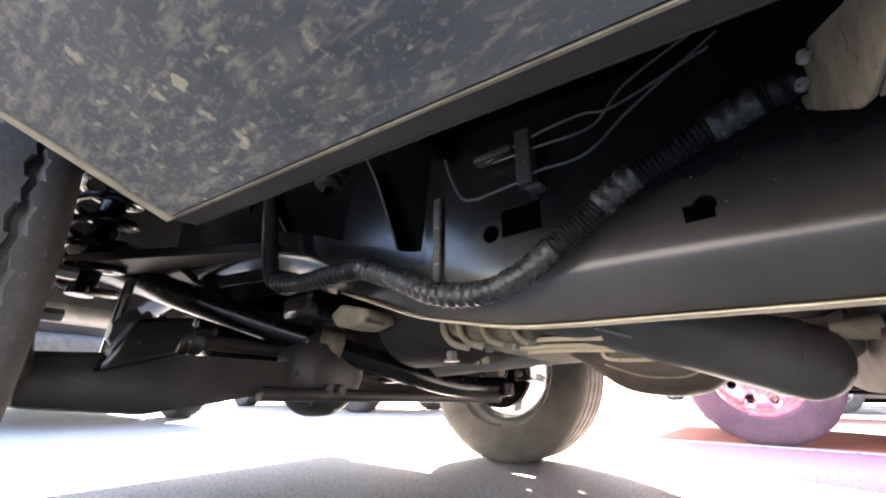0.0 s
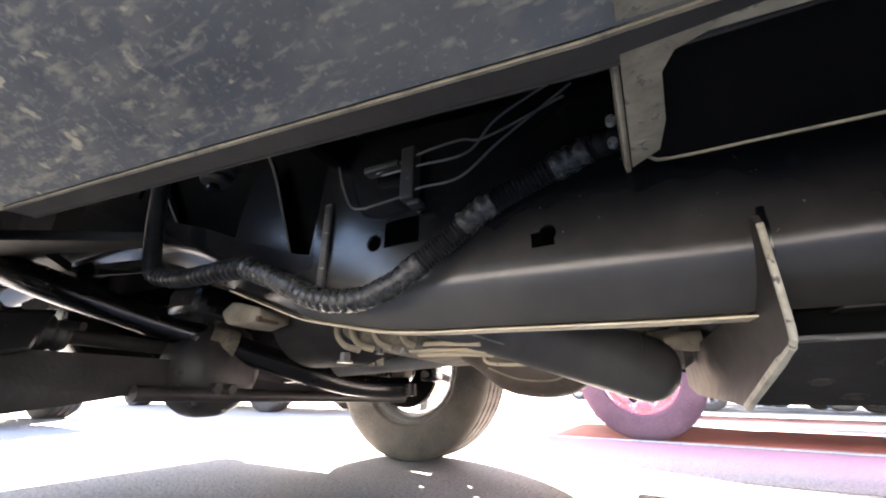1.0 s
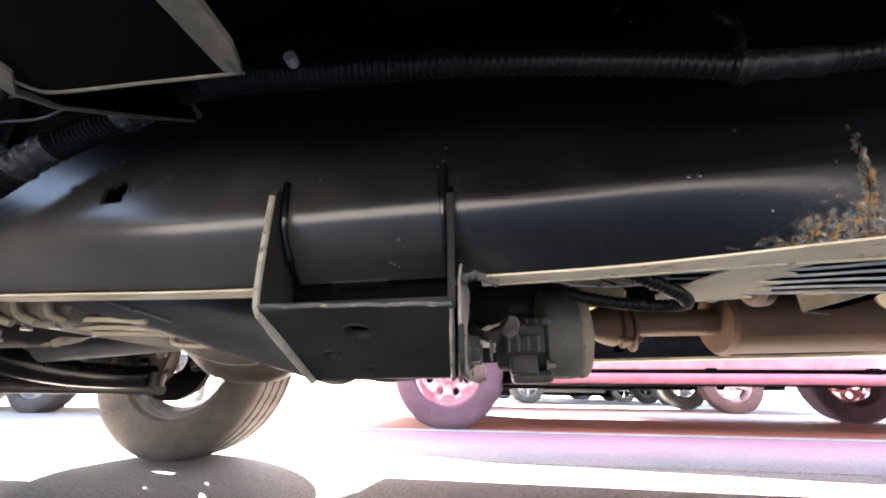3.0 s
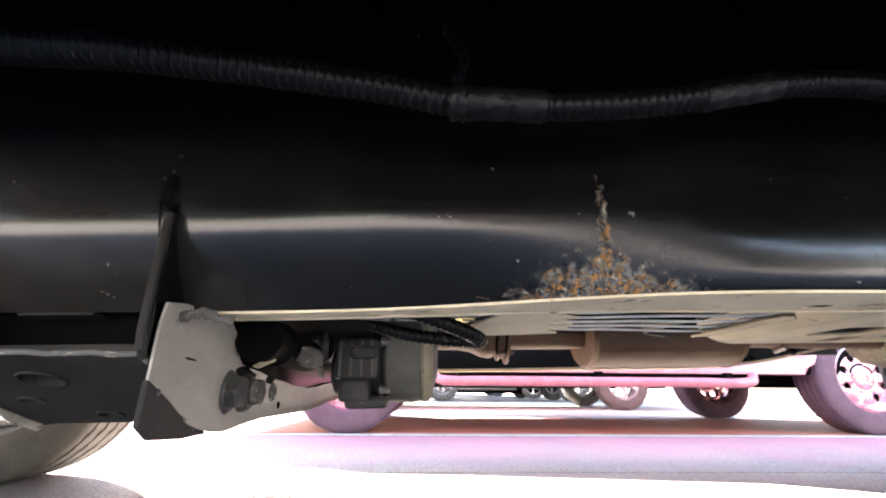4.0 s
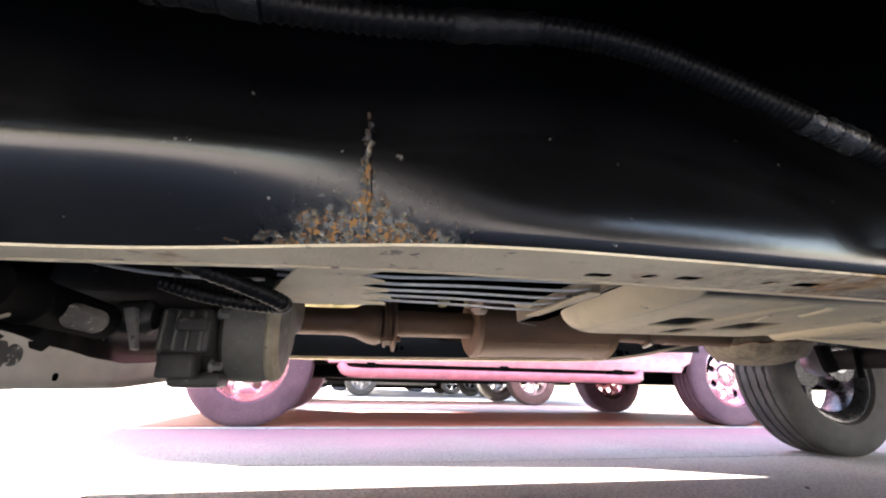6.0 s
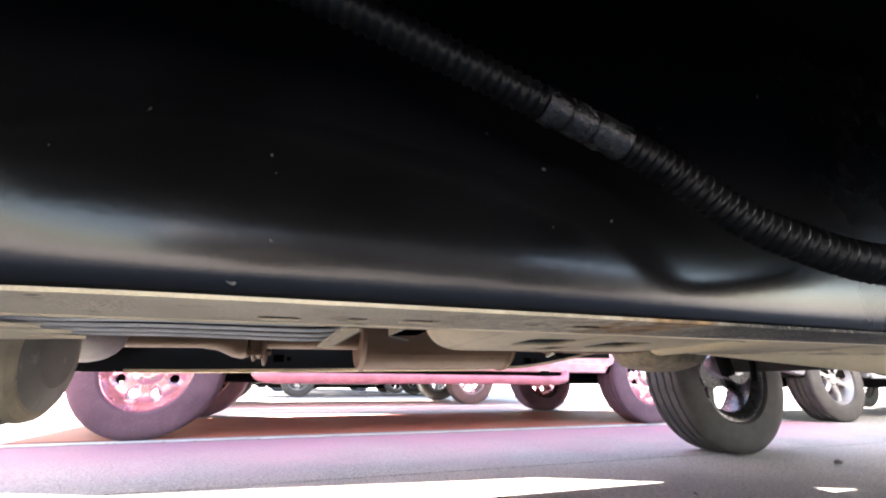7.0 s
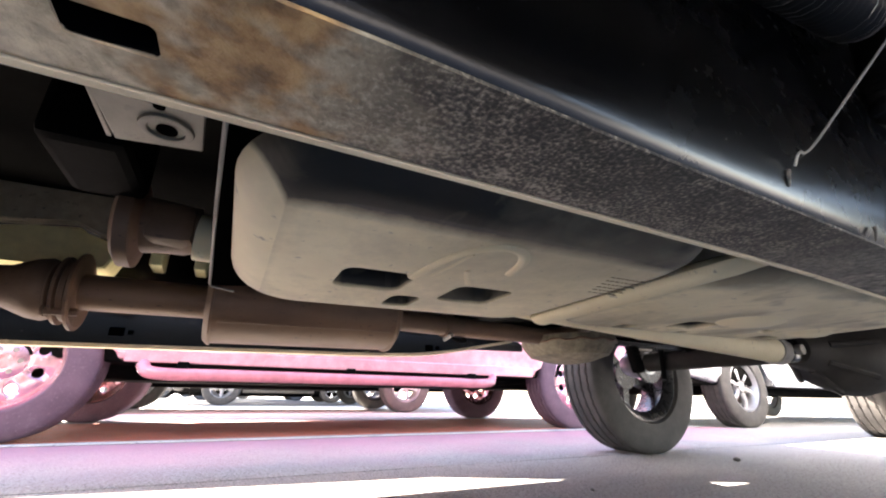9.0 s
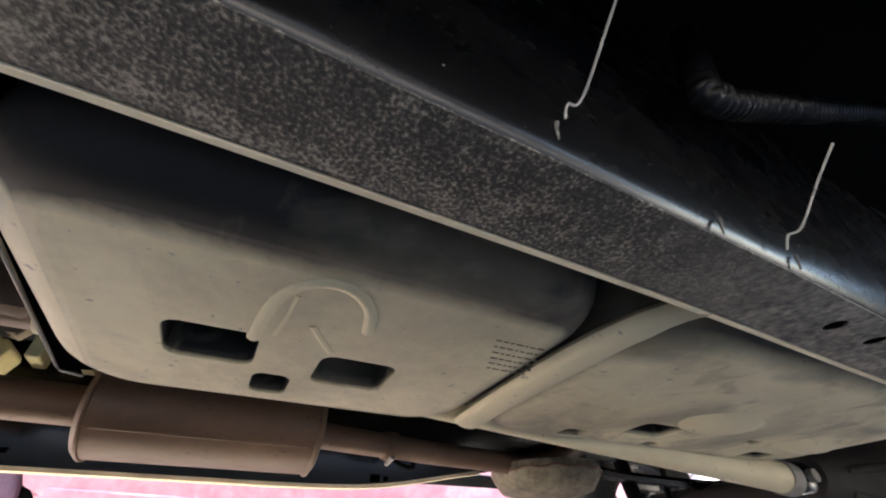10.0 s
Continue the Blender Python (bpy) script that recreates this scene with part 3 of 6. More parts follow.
def cut(ob, cutters):
    """Takes the solid cutters out of a closed mesh."""
    for bm in cutters:
        me = bpy.data.meshes.new("cutter")
        bmesh.ops.recalc_face_normals(bm, faces=bm.faces)
        bm.to_mesh(me)
        bm.free()
        c = new("cutter", me)
        md = ob.modifiers.new("hole", "BOOLEAN")
        md.operation, md.object, md.solver = "DIFFERENCE", c, "EXACT"
        dg = bpy.context.evaluated_depsgraph_get()
        made = bpy.data.meshes.new_from_object(ob.evaluated_get(dg))
        ob.modifiers.clear()
        old, ob.data = ob.data, made
        bpy.data.meshes.remove(old)
        bpy.data.objects.remove(c)
        bpy.data.meshes.remove(me)
    return ob


def sweep(stations, profile, lean=None, bm=None):
    """A closed profile of (y, z) offsets carried along x through stations of (x, y, z, height factor)."""
    bm = bm or bmesh.new()
    rings = [[bm.verts.new((x, y + (lean(x, py) if lean else py), z + pz * (hf if pz > 0.1 else 1))) for py, pz in profile] for x, y, z, hf in stations]
    m = len(profile)
    for a, b in zip(rings, rings[1:]):
        for k in range(m):
            bm.faces.new((a[k], a[(k + 1) % m], b[(k + 1) % m], b[k]))
    bm.faces.new(rings[0]), bm.faces.new(rings[-1])
    return bm


def between(stations, step=0.05):
    """The stations, smoothed and set closer."""
    line = spline([s[:3] for s in stations], 8)
    hs = np.interp([p.x for p in line], [s[0] for s in stations], [s[3] for s in stations])
    return [(p.x, p.y, p.z, h) for p, h in zip(line, hs)]


# ---------------- ground ----------------
bm = bmesh.new()
bmesh.ops.create_grid(bm, x_segments=40, y_segments=40, size=300)
ground = tagged(part("ground", bm, ASPHALT, smooth=False), "sun-bleached grey asphalt of a parking lot", "ground", kind="structure")


def strip(name, x0, x1, y0, y1, z, mat, label, cat):
    return tagged(part(name, box((x0, y0, z - 0.003), (x1, y1, z)), mat, smooth=False), label, cat, kind="structure")


strip("pavement_marking_red", -1.0, 5.2, 2.30, 3.75, 0.004, REDGROUND, "faded red paint on the asphalt beside a parked pickup", "pavement marking")
for i, (y, x0, x1) in enumerate(((2.13, -1.2, 5.2), (5.0, -1.2, 5.2), (7.9, -1.2, 5.2), (10.8, -1.2, 5.2), (-1.9, -1.2, 5.2))):
    strip("parking_line_%d" % (i + 1), x0, x1, y, y + 0.09, 0.006, LINE, "worn white painted parking line on the asphalt", "parking line")


def flare_wash():
    """Asphalt with a pink flare tint put into its colour, strongest beside the line."""
    m = ASPHALT.copy()
    m.name = "asphalt_with_pink_flare"
    n, k = m.node_tree.nodes, m.node_tree.links
    b = n["Principled BSDF"]
    was = b.inputs["Base Color"].links[0].from_socket
    co = n.new("ShaderNodeTexCoord")
    sep = n.new("ShaderNodeSeparateXYZ")
    k.new(co.outputs["Object"], sep.inputs[0])
    t = n.new("ShaderNodeTexNoise")
    t.inputs["Scale"].default_value, t.inputs["Detail"].default_value = 2.2, 6
    k.new(co.outputs["Object"], t.inputs["Vector"])
    a = n.new("ShaderNodeMath")
    a.operation = "MULTIPLY_ADD"
    a.inputs[1].default_value = 0.9
    k.new(t.outputs[0], a.inputs[0]), k.new(sep.outputs[1], a.inputs[2])
    r = n.new("ShaderNodeMapRange")
    r.inputs[1].default_value, r.inputs[2].default_value, r.inputs[4].default_value = 1.45, 2.45, 0.75
    k.new(a.outputs[0], r.inputs[0])
    x = n.new("ShaderNodeMix")
    x.data_type = "RGBA"
    x.inputs[7].default_value = (0.58, 0.27, 0.36, 1)
    k.new(r.outputs[0], x.inputs[0]), k.new(was, x.inputs[6])
    k.new(x.outputs[2], b.inputs["Base Color"])
    return m


# Thin strip added to carry the flare tint on the ground.
strip("flare_tint_strip", -1.4, 5.2, 0.95, 2.125, 0.0015, flare_wash(), "pink flare tint painted on the asphalt, fading out", "pavement marking")


# ---------------- wheels ----------------
def tyre_mesh(R, w, rim, grooves=4, seg=120):
    h = w / 2
    prof = [(-h * 0.80, rim), (-h * 0.95, rim + 0.012), (-h, rim + (R - rim) * 0.45), (-h * 0.97, R - 0.035), (-h * 0.88, R - 0.010), (-h * 0.80, R - 0.002)]
    span = h * 0.78
    for g in range(grooves):
        c = -span + 2 * span * (g + 0.5) / grooves
        prof += [(c - 0.010, R), (c - 0.005, R), (c - 0.0035, R - 0.009), (c + 0.0035, R - 0.009), (c + 0.005, R), (c + 0.010, R)]
    prof += [(-a, r) for a, r in prof[5::-1]]
    bm = lathe(prof, "y", seg, closed=True)
    # the tread's grooves run in a zigzag, with a notch at every turn
    bm.verts.ensure_lookup_table()
    for i in range(6, 6 + 6 * grooves):
        for k in range(seg):
            v = bm.verts[i * seg + k]
            v.co.y += 0.0022 if k % 2 else -0.0022
            if k % 4 == 0 and i % 6 in (1, 4):
                v.co *= 1 - 0.010 / R
                v.co.y /= 1 - 0.010 / R
    return bm


def rim_mesh(r, w, style):
    """Barrel, outer face at -y with its openings, and a hub."""
    h = w / 2
    bm = lathe([(-h * 0.82, r + 0.004), (-h * 0.86, r - 0.010), (-h * 0.70, r - 0.018), (-h * 0.2, r - 0.045), (h * 0.5, r - 0.045), (h * 0.78, r - 0.012), (h * 0.82, r + 0.004), (h * 0.5, r - 0.035), (-h * 0.2, r - 0.036)], "y", 40, closed=True)
    yf = -h * 0.45
    if style == "holes":
        lathe([(yf - 0.030, 0.030), (yf - 0.030, 0.062), (yf - 0.012, 0.092), (yf - 0.020, r * 0.60), (yf - 0.004, r - 0.026), (yf + 0.006, r - 0.016), (yf + 0.014, r - 0.030), (yf - 0.010, r * 0.60), (yf - 0.002, 0.092), (yf - 0.018, 0.060), (yf - 0.020, 0.030)], "y", 48, bm=bm, closed=True)
    else:
        lathe([(yf - 0.02, 0.02), (yf - 0.02, 0.05), (yf, 0.075), (yf + 0.03, 0.075), (yf + 0.03, 0.02)], "y", 30, bm=bm, closed=True)
    return bm


def spoke_mesh(r, w):
    """One spoke along +x, from the hub to the barrel."""
    bm = bmesh.new()
    yf = -w / 2 * 0.45
    vs = []
    for q, wd, y in ((0.06, 0.028, yf - 0.008), (r * 0.62, 0.022, yf - 0.014), (r - 0.026, 0.034, yf + 0.004)):
        for e, dy in ((-1, 0.006), (-0.55, -0.006), (0.55, -0.006), (1, 0.006), (0.8, 0.03), (-0.8, 0.03)):
            vs.append(bm.verts.new((q, y + dy, wd * e)))
    for k in range(2):
        for j in range(6):
            bm.faces.new((vs[k * 6 + j], vs[k * 6 + (j + 1) % 6], vs[k * 6 + 6 + (j + 1) % 6], vs[k * 6 + 6 + j]))
    bm.faces.new(vs[:6]), bm.faces.new(vs[12:])
    return bm


WHEELS = {}


def wheel(parent, x, y, face, R=0.385, w=0.26, rim=0.235, style="five", metal=None, rubber=None, label=""):
    """A wheel at (x, y) that shows its outer face towards -y (face -1) or +y (face 1): the rim, and on it the tyre, hub and nuts."""
    metal, rubber = metal or ALLOY, rubber or RUBBER
    key = (R, w, rim, style, metal.name, rubber.name)
    if key not in WHEELS:
        hub = lathe([(-w * 0.30, 0.012), (-w * 0.30, 0.038), (-w * 0.22, 0.045), (-w * 0.1, 0.045)], "y", 24)
        nuts = []
        for i in range(6):
            a = 2 * math.pi * i / 6
            nuts.append(hexbolt((0.062 * math.cos(a), -w * 0.30, 0.062 * math.sin(a)), "y", 0.009, 0.02))
        WHEELS[key] = [rim_mesh(rim, w, style), tyre_mesh(R, w, rim), hub, nuts]
        r0, t0, h0, n0 = WHEELS[key]
        a = part("wheel", r0, metal, None)
        if style == "holes":
            cut(a, [tube([Vector((0.152 * math.cos(q), -0.14, 0.152 * math.sin(q))), Vector((0.152 * math.cos(q), 0.02, 0.152 * math.sin(q)))], 0.026, 18) for q in (2 * math.pi * (i + 0.5) / 8 for i in range(8))])
            for f in a.data.polygons:
                f.use_smooth = True
        made = [a.data, part("tyre", t0, rubber, None), part("hub_cap", h0, metal, None), [part("wheel_nut", q, BOLT, None) for q in n0]]
        arm = part("spoke", spoke_mesh(rim, w), metal, None)
        WHEELS[key] = [made[0], made[1].data, made[2].data, [q.data for q in made[3]], arm.data]
        for o in (a, made[1], made[2], *made[3], arm):
            bpy.data.objects.remove(o)
    rm, tm, hm, nm, am = WHEELS[key]
    wh = new("wheel", rm)
    wh.parent = parent
    wh.location = (x, y, R - 0.004)
    if face > 0:
        wh.rotation_euler = (0, 0, math.pi)
    if label:
        tagged(wh, label)
    for nme, me in [("tyre", tm), ("hub_cap", hm)] + [("wheel_nut", q) for q in nm]:
        o = new(nme, me)
        o.parent = wh
    count = {"holes": 0, "five": 5, "six": 6}[style]
    for i in range(count):
        o = new("spoke", am)
        o.parent = wh
        o.rotation_euler = (0, 2 * math.pi * i / count + 0.3, 0)
    return wh


# ---------------- parked vehicles ----------------
def arch(cx, r, z0, n=10):
    """The wheel-arch part of a side outline, from the rear foot to the front foot."""
    return [(cx + r * math.cos(a), max(z0, 0.36 + r * math.sin(a))) for a in (math.pi * i / n for i in range(n + 1))]


def outline(xf, xr, kind, z0):
    """Side outline (x, z) of a vehicle whose front looks to -x."""
    f, b = xf - 0.92, xr + 1.15
    top = {"pickup": [(b, z0), (b + 0.02, 1.15), (xr - 1.05, 1.17), (xr - 1.15, 1.80), (xr - 1.5, 1.88), (xf + 1.35, 1.88), (xf + 0.62, 1.28), (f + 0.25, 1.18), (f, 1.05), (f - 0.05, z0 + 0.08)],
           "suv": [(b, z0), (b + 0.02, 1.10), (b - 0.25, 1.72), (b - 0.6, 1.80), (xf + 1.5, 1.80), (xf + 0.7, 1.18), (f + 0.2, 1.05), (f, 0.92), (f - 0.05, z0 + 0.08)],
           "car": [(b, z0), (b + 0.02, 0.95), (b - 0.7, 1.02), (b - 1.3, 1.42), (xf + 1.7, 1.44), (xf + 0.8, 0.98), (f + 0.2, 0.86), (f, 0.75), (f - 0.05, z0 + 0.08)]}[kind]
    return [*arch(xf, 0.46, z0)[::-1], *arch(xr, 0.46, z0)[::-1], *top]


def vehicle(name, label, category, xf, xr, y_near, paint, kind="pickup", style="five", metal=None, R=0.36, group="parked vehicles", wide=1.86, rubber=None, z0=0.40):
    """A parked vehicle with its near side at y_near, its front towards -x."""
    car = thing(name, label, category, group)
    y0, y1 = y_near, y_near + wide
    body = part("body", prism(outline(xf, xr, kind, z0), "y", y0, y1, 0.035), paint, car)
    part("chassis", box((xf - 0.7, y0 + 0.45, z0 - 0.10), (xr + 0.9, y1 - 0.45, z0 + 0.1), 0.03), DARK, car)
    part("floor_pan", box((xf - 0.85, y0 + 0.06, z0 - 0.01), (xr + 1.0, y1 - 0.06, z0 + 0.25), 0.02), DARK, car)
    cab0, cab1 = xf + 1.05, (xr - 1.25 if kind == "pickup" else xr + 0.35)
    zs = {"pickup": (1.28, 1.80), "suv": (1.18, 1.72), "car": (0.98, 1.38)}[kind]
    for yy, s in ((y0, -1), (y1, 1)):
        mid = (cab0 + cab1) / 2
        for a, b in ((cab0, mid - 0.05), (mid + 0.05, cab1)):
            part("side_window", prism([(a + (0.25 if a == cab0 else 0), zs[0] + 0.04), (b, zs[0] + 0.04), (b - 0.04, zs[1] - 0.03), (a + (0.45 if a == cab0 else 0.03), zs[1] - 0.03)], "y", yy + s * 0.002 - 0.006, yy + s * 0.004 + 0.006, 0.003), GLASS, car)
            part("door_handle", box((b - 0.24, yy - 0.02, zs[0] - 0.16), (b - 0.10, yy + 0.02, zs[0] - 0.13), 0.008), metal or ALLOY, car)
        part("rocker_trim", box((xf + 0.5, yy - 0.012, z0 - 0.01), (xr - 0.5, yy + 0.012, z0 + 0.07), 0.01), paint if kind == "pickup" else PLASTIC, car)
    f, b = xf - 0.92, xr + 1.15
    part("front_bumper", box((f - 0.10, y0 + 0.02, z0 + 0.02), (f + 0.12, y1 - 0.02, z0 + 0.24), 0.05, seg=3), metal if kind == "pickup" and metal else PLASTIC, car)
    part("rear_bumper", box((b - 0.10, y0 + 0.02, z0 + 0.02), (b + 0.12, y1 - 0.02, z0 + 0.22), 0.05, seg=3), metal if kind == "pickup" and metal else PLASTIC, car)
    zl = {"pickup": 0.92, "suv": 0.85, "car": 0.70}[kind]
    for yy in (y0 + 0.06, y1 - 0.36):
        part("headlight", box((f - 0.055, yy, zl - 0.08), (f + 0.06, yy + 0.30, zl + 0.07), 0.02), ALLOY, car)
        part("tail_light", box((b - 0.04, yy + (0 if yy < y0 + 0.1 else 0.16), zl - 0.05), (b + 0.035, yy + (0.14 if yy < y0 + 0.1 else 0.30), zl + 0.2), 0.015), REDPAINT, car)
    for xx in (xf, xr):
        part("axle", bar((xx, y0 + 0.2, R), (xx, y1 - 0.2, R), 0.04), DARK, car)
        wheel(car, xx, y0 + 0.13, -1, R, 0.25, R * 0.61, style, metal, rubber)
        wheel(car, xx, y1 - 0.13, 1, R, 0.25, R * 0.61, style, metal, rubber)
    return car


red = vehicle("red_pickup_truck", "red pickup truck with flare-tinted eight-hole wheels and a red step bar", "pickup truck", -0.172, 3.66, 2.24, REDPAINT, "pickup", "holes", FLAREMETAL, 0.40, wide=1.95, z0=0.42, rubber=FLARERUBBER)
line = spline([(0.42, 2.24, 0.40), (0.50, 2.19, 0.352), (0.9, 2.18, 0.35), (2.2, 2.18, 0.35), (2.66, 2.19, 0.352), (2.76, 2.24, 0.40)], 8)
sb = part("step_bar", tube(line, 0.034, 16), CHROMEBAR, red, "tubular red side step bar")
for x in (0.62, 1.6, 2.55):
    part("step_bracket", box((x - 0.03, 2.19, 0.36), (x + 0.03, 2.34, 0.42), 0.008), DARK, sb)
part("rear_suspension_link", bar((2.75, 2.55, 0.36), (3.5, 2.65, 0.42), 0.04), DARK, red)

vehicle("pickup_truck_grey", "grey pickup truck with silver alloy wheels", "pickup truck", -0.36, 3.31, 5.45, PAINTS["grey"], "pickup", "six", ALLOY, 0.38)
vehicle("parked_suv", "silver sport utility vehicle with alloy wheels", "car", 0.75, 3.76, 8.85, PAINTS["silver"], "suv", "five", ALLOY, 0.36)
vehicle("parked_car", "blue sedan with alloy wheels", "car", 0.70, 3.45, 11.35, PAINTS["blue"], "car", "five", CHROME, 0.33, z0=0.24)
vehicle("parked_car", "white sedan with alloy wheels", "car", 0.2, 2.9, 14.2, PAINTS["white"], "car", "five", CHROME, 0.33, z0=0.24)
vehicle("parked_car", "grey sedan with alloy wheels", "car", -1.3, 1.4, 17.2, PAINTS["grey"], "car", "six", ALLOY, 0.33, z0=0.24)
vehicle("parked_suv", "white sport utility vehicle with alloy wheels", "car", -3.8, -0.8, 21.5, PAINTS["white"], "suv", "six", ALLOY, 0.36)
vehicle("pickup_truck_silver", "silver pickup truck with alloy wheels", "pickup truck", 5.55, 9.2, 1.85, PAINTS["silver"], "pickup", "six", ALLOY, 0.39)
vehicle("pickup_truck_white", "white pickup truck with alloy wheels", "pickup truck", 5.55, 9.2, -0.85, PAINTS["white"], "pickup", "five", ALLOY, 0.38)
vehicle("parked_suv", "black sport utility vehicle with alloy wheels", "car", -8.2, -5.06, -0.72, PAINTS["black"], "suv", "five", ALLOY, 0.36)
vehicle("parked_suv", "silver sport utility vehicle with alloy wheels", "car", -7.6, -4.6, 2.95, PAINTS["silver"], "suv", "five", ALLOY, 0.36)
# Never in view: added to darken what the near rail reflects.
vehicle("unseen_pickup_black", "unseen black pickup truck added to darken reflections in the frame rail", "pickup truck", 0.35, 4.0, -5.9, PAINTS["black"], "pickup", "five", BLACKRIM, 0.38)

# ---------------- the pickup overhead ----------------
truck = thing("pickup_truck", "black pickup truck with a dusty frame and a muddy running board", "pickup truck")

# body shell above the frame
SHELL = [(-0.45, 0.70), (-0.47, 0.98), (-1.86, 0.98), (-1.90, 0.72), (-2.12, 0.76), (-2.05, 1.05), (-1.85, 1.18), (-0.45, 1.26), (0.25, 1.86), (1.75, 1.88), (1.95, 1.80), (2.02, 1.18), (3.75, 1.17), (3.78, 0.70)]
body = part("body", prism(SHELL, "y", -1.0, 1.0, 0.04), PAINTS["black"], truck)
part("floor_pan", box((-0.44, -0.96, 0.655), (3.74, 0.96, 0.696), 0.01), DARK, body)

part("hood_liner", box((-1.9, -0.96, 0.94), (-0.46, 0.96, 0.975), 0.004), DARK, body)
# Unseen panel added to keep daylight out of the open engine bay.
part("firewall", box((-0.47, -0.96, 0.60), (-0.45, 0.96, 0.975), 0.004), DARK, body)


def side_skirt(y0, y1, zlow, parent):
    poly = [(-2.05, zlow)]
    for cx in (-1.15, 2.775):
        poly += [(cx + 0.50 * math.cos(a), max(zlow, 0.385 + 0.50 * math.sin(a))) for a in (math.pi - math.pi * i / 12 for i in range(13))]
    poly += [(3.76, zlow), (3.76, 1.0), (-2.05, 1.0)]
    return part("fender_side", prism(poly, "y", y0, y1, 0.008), PAINTS["black"], parent)


side_skirt(0.975, 1.003, 0.62, body)
side_skirt(-1.003, -0.975, 0.50, body)
part("front_bumper", box((-2.18, -0.95, 0.52), (-2.0, 0.95, 0.80), 0.05, seg=3), PLASTIC, truck)
part("rear_bumper", box((3.72, -0.95, 0.50), (3.92, 0.95, 0.74), 0.05, seg=3), CHROME, truck)
for yy, s in ((-1.0, -1), (1.0, 1)):
    for a, b in ((0.0, 0.85), (0.93, 1.75)):
        part("side_window", prism([(a + (0.25 if a == 0 else 0), 1.30), (b, 1.30), (b - 0.03, 1.78), (a + (0.50 if a == 0 else 0.02), 1.78)], "y", yy + s * 0.002 - 0.006, yy + s * 0.004 + 0.006, 0.003), GLASS, body)

# frame rails
PROFILE = [(0.0, 0.27), (0.0, 0.085), (0.0001, 0.068), (0.0005, 0.0605), (0.0014, 0.054), (0.0029, 0.048), (0.0052, 0.042), (0.0086, 0.0355), (0.0131, 0.0285), (0.0187, 0.0215), (0.0250, 0.0145), (0.0315, 0.0080), (0.0370, 0.0030),
           (0.0400, 0.0004), (0.0640, 0.0), (0.0660, 0.003), (0.0660, 0.27)]
# behind the joint the foot is rounder and tucks in less
FOOT = {y: float(np.interp(z, [0.0, 0.0025, 0.0085, 0.0175, 0.027, 0.0365, 0.046], [0.0080, 0.0050, 0.0028, 0.0013, 0.0005, 0.0002, 0.0])) for y, z in PROFILE[2:14]}
FOOT[0.0385] = 0.0055


def LEAN(x, py):
    if py > 0.0401:
        return py
    u = min(1, max(0, (x - 0.30) / 0.30))
    return py + (FOOT.get(py, py) - py) * u * u * (3 - 2 * u) * (1 - 0.07 * min(1, max(0, (x - 0.90) / 0.15)))


NEAR = [(-2.0, -0.46, 0.50, 0.4), (-1.5, -0.46, 0.55, 0.4), (-1.1, -0.47, 0.545, 0.4), (-0.88, -0.476, 0.50, 0.36), (-0.70, -0.480, 0.437, 0.35), (-0.56, -0.482, 0.386, 0.35), (-0.512, -0.483, 0.374, 0.35), (-0.492, -0.4835, 0.370, 1.1), (-0.37, -0.485, 0.349, 1.1), (-0.19, -0.489, 0.341, 1.05),
        (0.0, -0.499, 0.334, 1), (0.24, -0.512, 0.331, 1), (0.47, -0.533, 0.331, 1), (0.60, -0.537, 0.330, 1), (0.86, -0.537, 0.328, 1), (1.3, -0.528, 0.325, 1), (1.75, -0.510, 0.321, 1), (2.05, -0.51, 0.345, 1), (2.35, -0.50, 0.44, 0.9), (2.75, -0.50, 0.47, 0.85), (3.3, -0.50, 0.42, 0.85), (3.7, -0.50, 0.42, 0.85)]


def rail_slots():
    return [box((x0, y - w, 0.30), (x1, y + w, 0.37), b, seg=4) for x0, x1, y, w, b in ((0.632, 0.654, -0.487, 0.0062, 0.0052), (0.675, 0.688, -0.493, 0.0062, 0.0052), (0.703, 0.726, -0.494, 0.007, 0.004), (0.779, 0.792, -0.497, 0.0062, 0.0052), (0.808, 0.834, -0.498, 0.0075, 0.0026))]


rail = part("frame_rail", sweep(between(NEAR), PROFILE, LEAN), RAIL, truck, "glossy black steel frame rail with rust at a welded joint")
keyhole = lathe([(-0.56, 0.010), (-0.44, 0.010)], "y", 16, (-0.147, 0, 0.433))
cut(rail, [lathe([(-0.54, 0.0125), (-0.455, 0.0125)], "y", 24, (-0.389, 0, 0.465)), box((-0.372, -0.54, 0.455), (-0.316, -0.455, 0.494)), box((-0.166, -0.54, 0.418), (-0.140, -0.455, 0.436)), keyhole,
           *rail_slots(),
           lathe([(0.28, 0.009), (0.36, 0.009)], "z", 16, (1.46, -0.49, 0)), lathe([(0.28, 0.009), (0.36, 0.009)], "z", 16, (1.52, -0.49, 0))])
# Black plates just inside the holes paint their shaded depth.
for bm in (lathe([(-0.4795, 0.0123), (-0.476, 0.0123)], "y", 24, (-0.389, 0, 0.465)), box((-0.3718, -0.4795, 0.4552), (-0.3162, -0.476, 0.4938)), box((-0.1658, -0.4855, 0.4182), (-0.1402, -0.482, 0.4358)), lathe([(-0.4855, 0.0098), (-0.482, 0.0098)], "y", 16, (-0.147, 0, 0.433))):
    part("hole_shade", bm, VOID, rail)
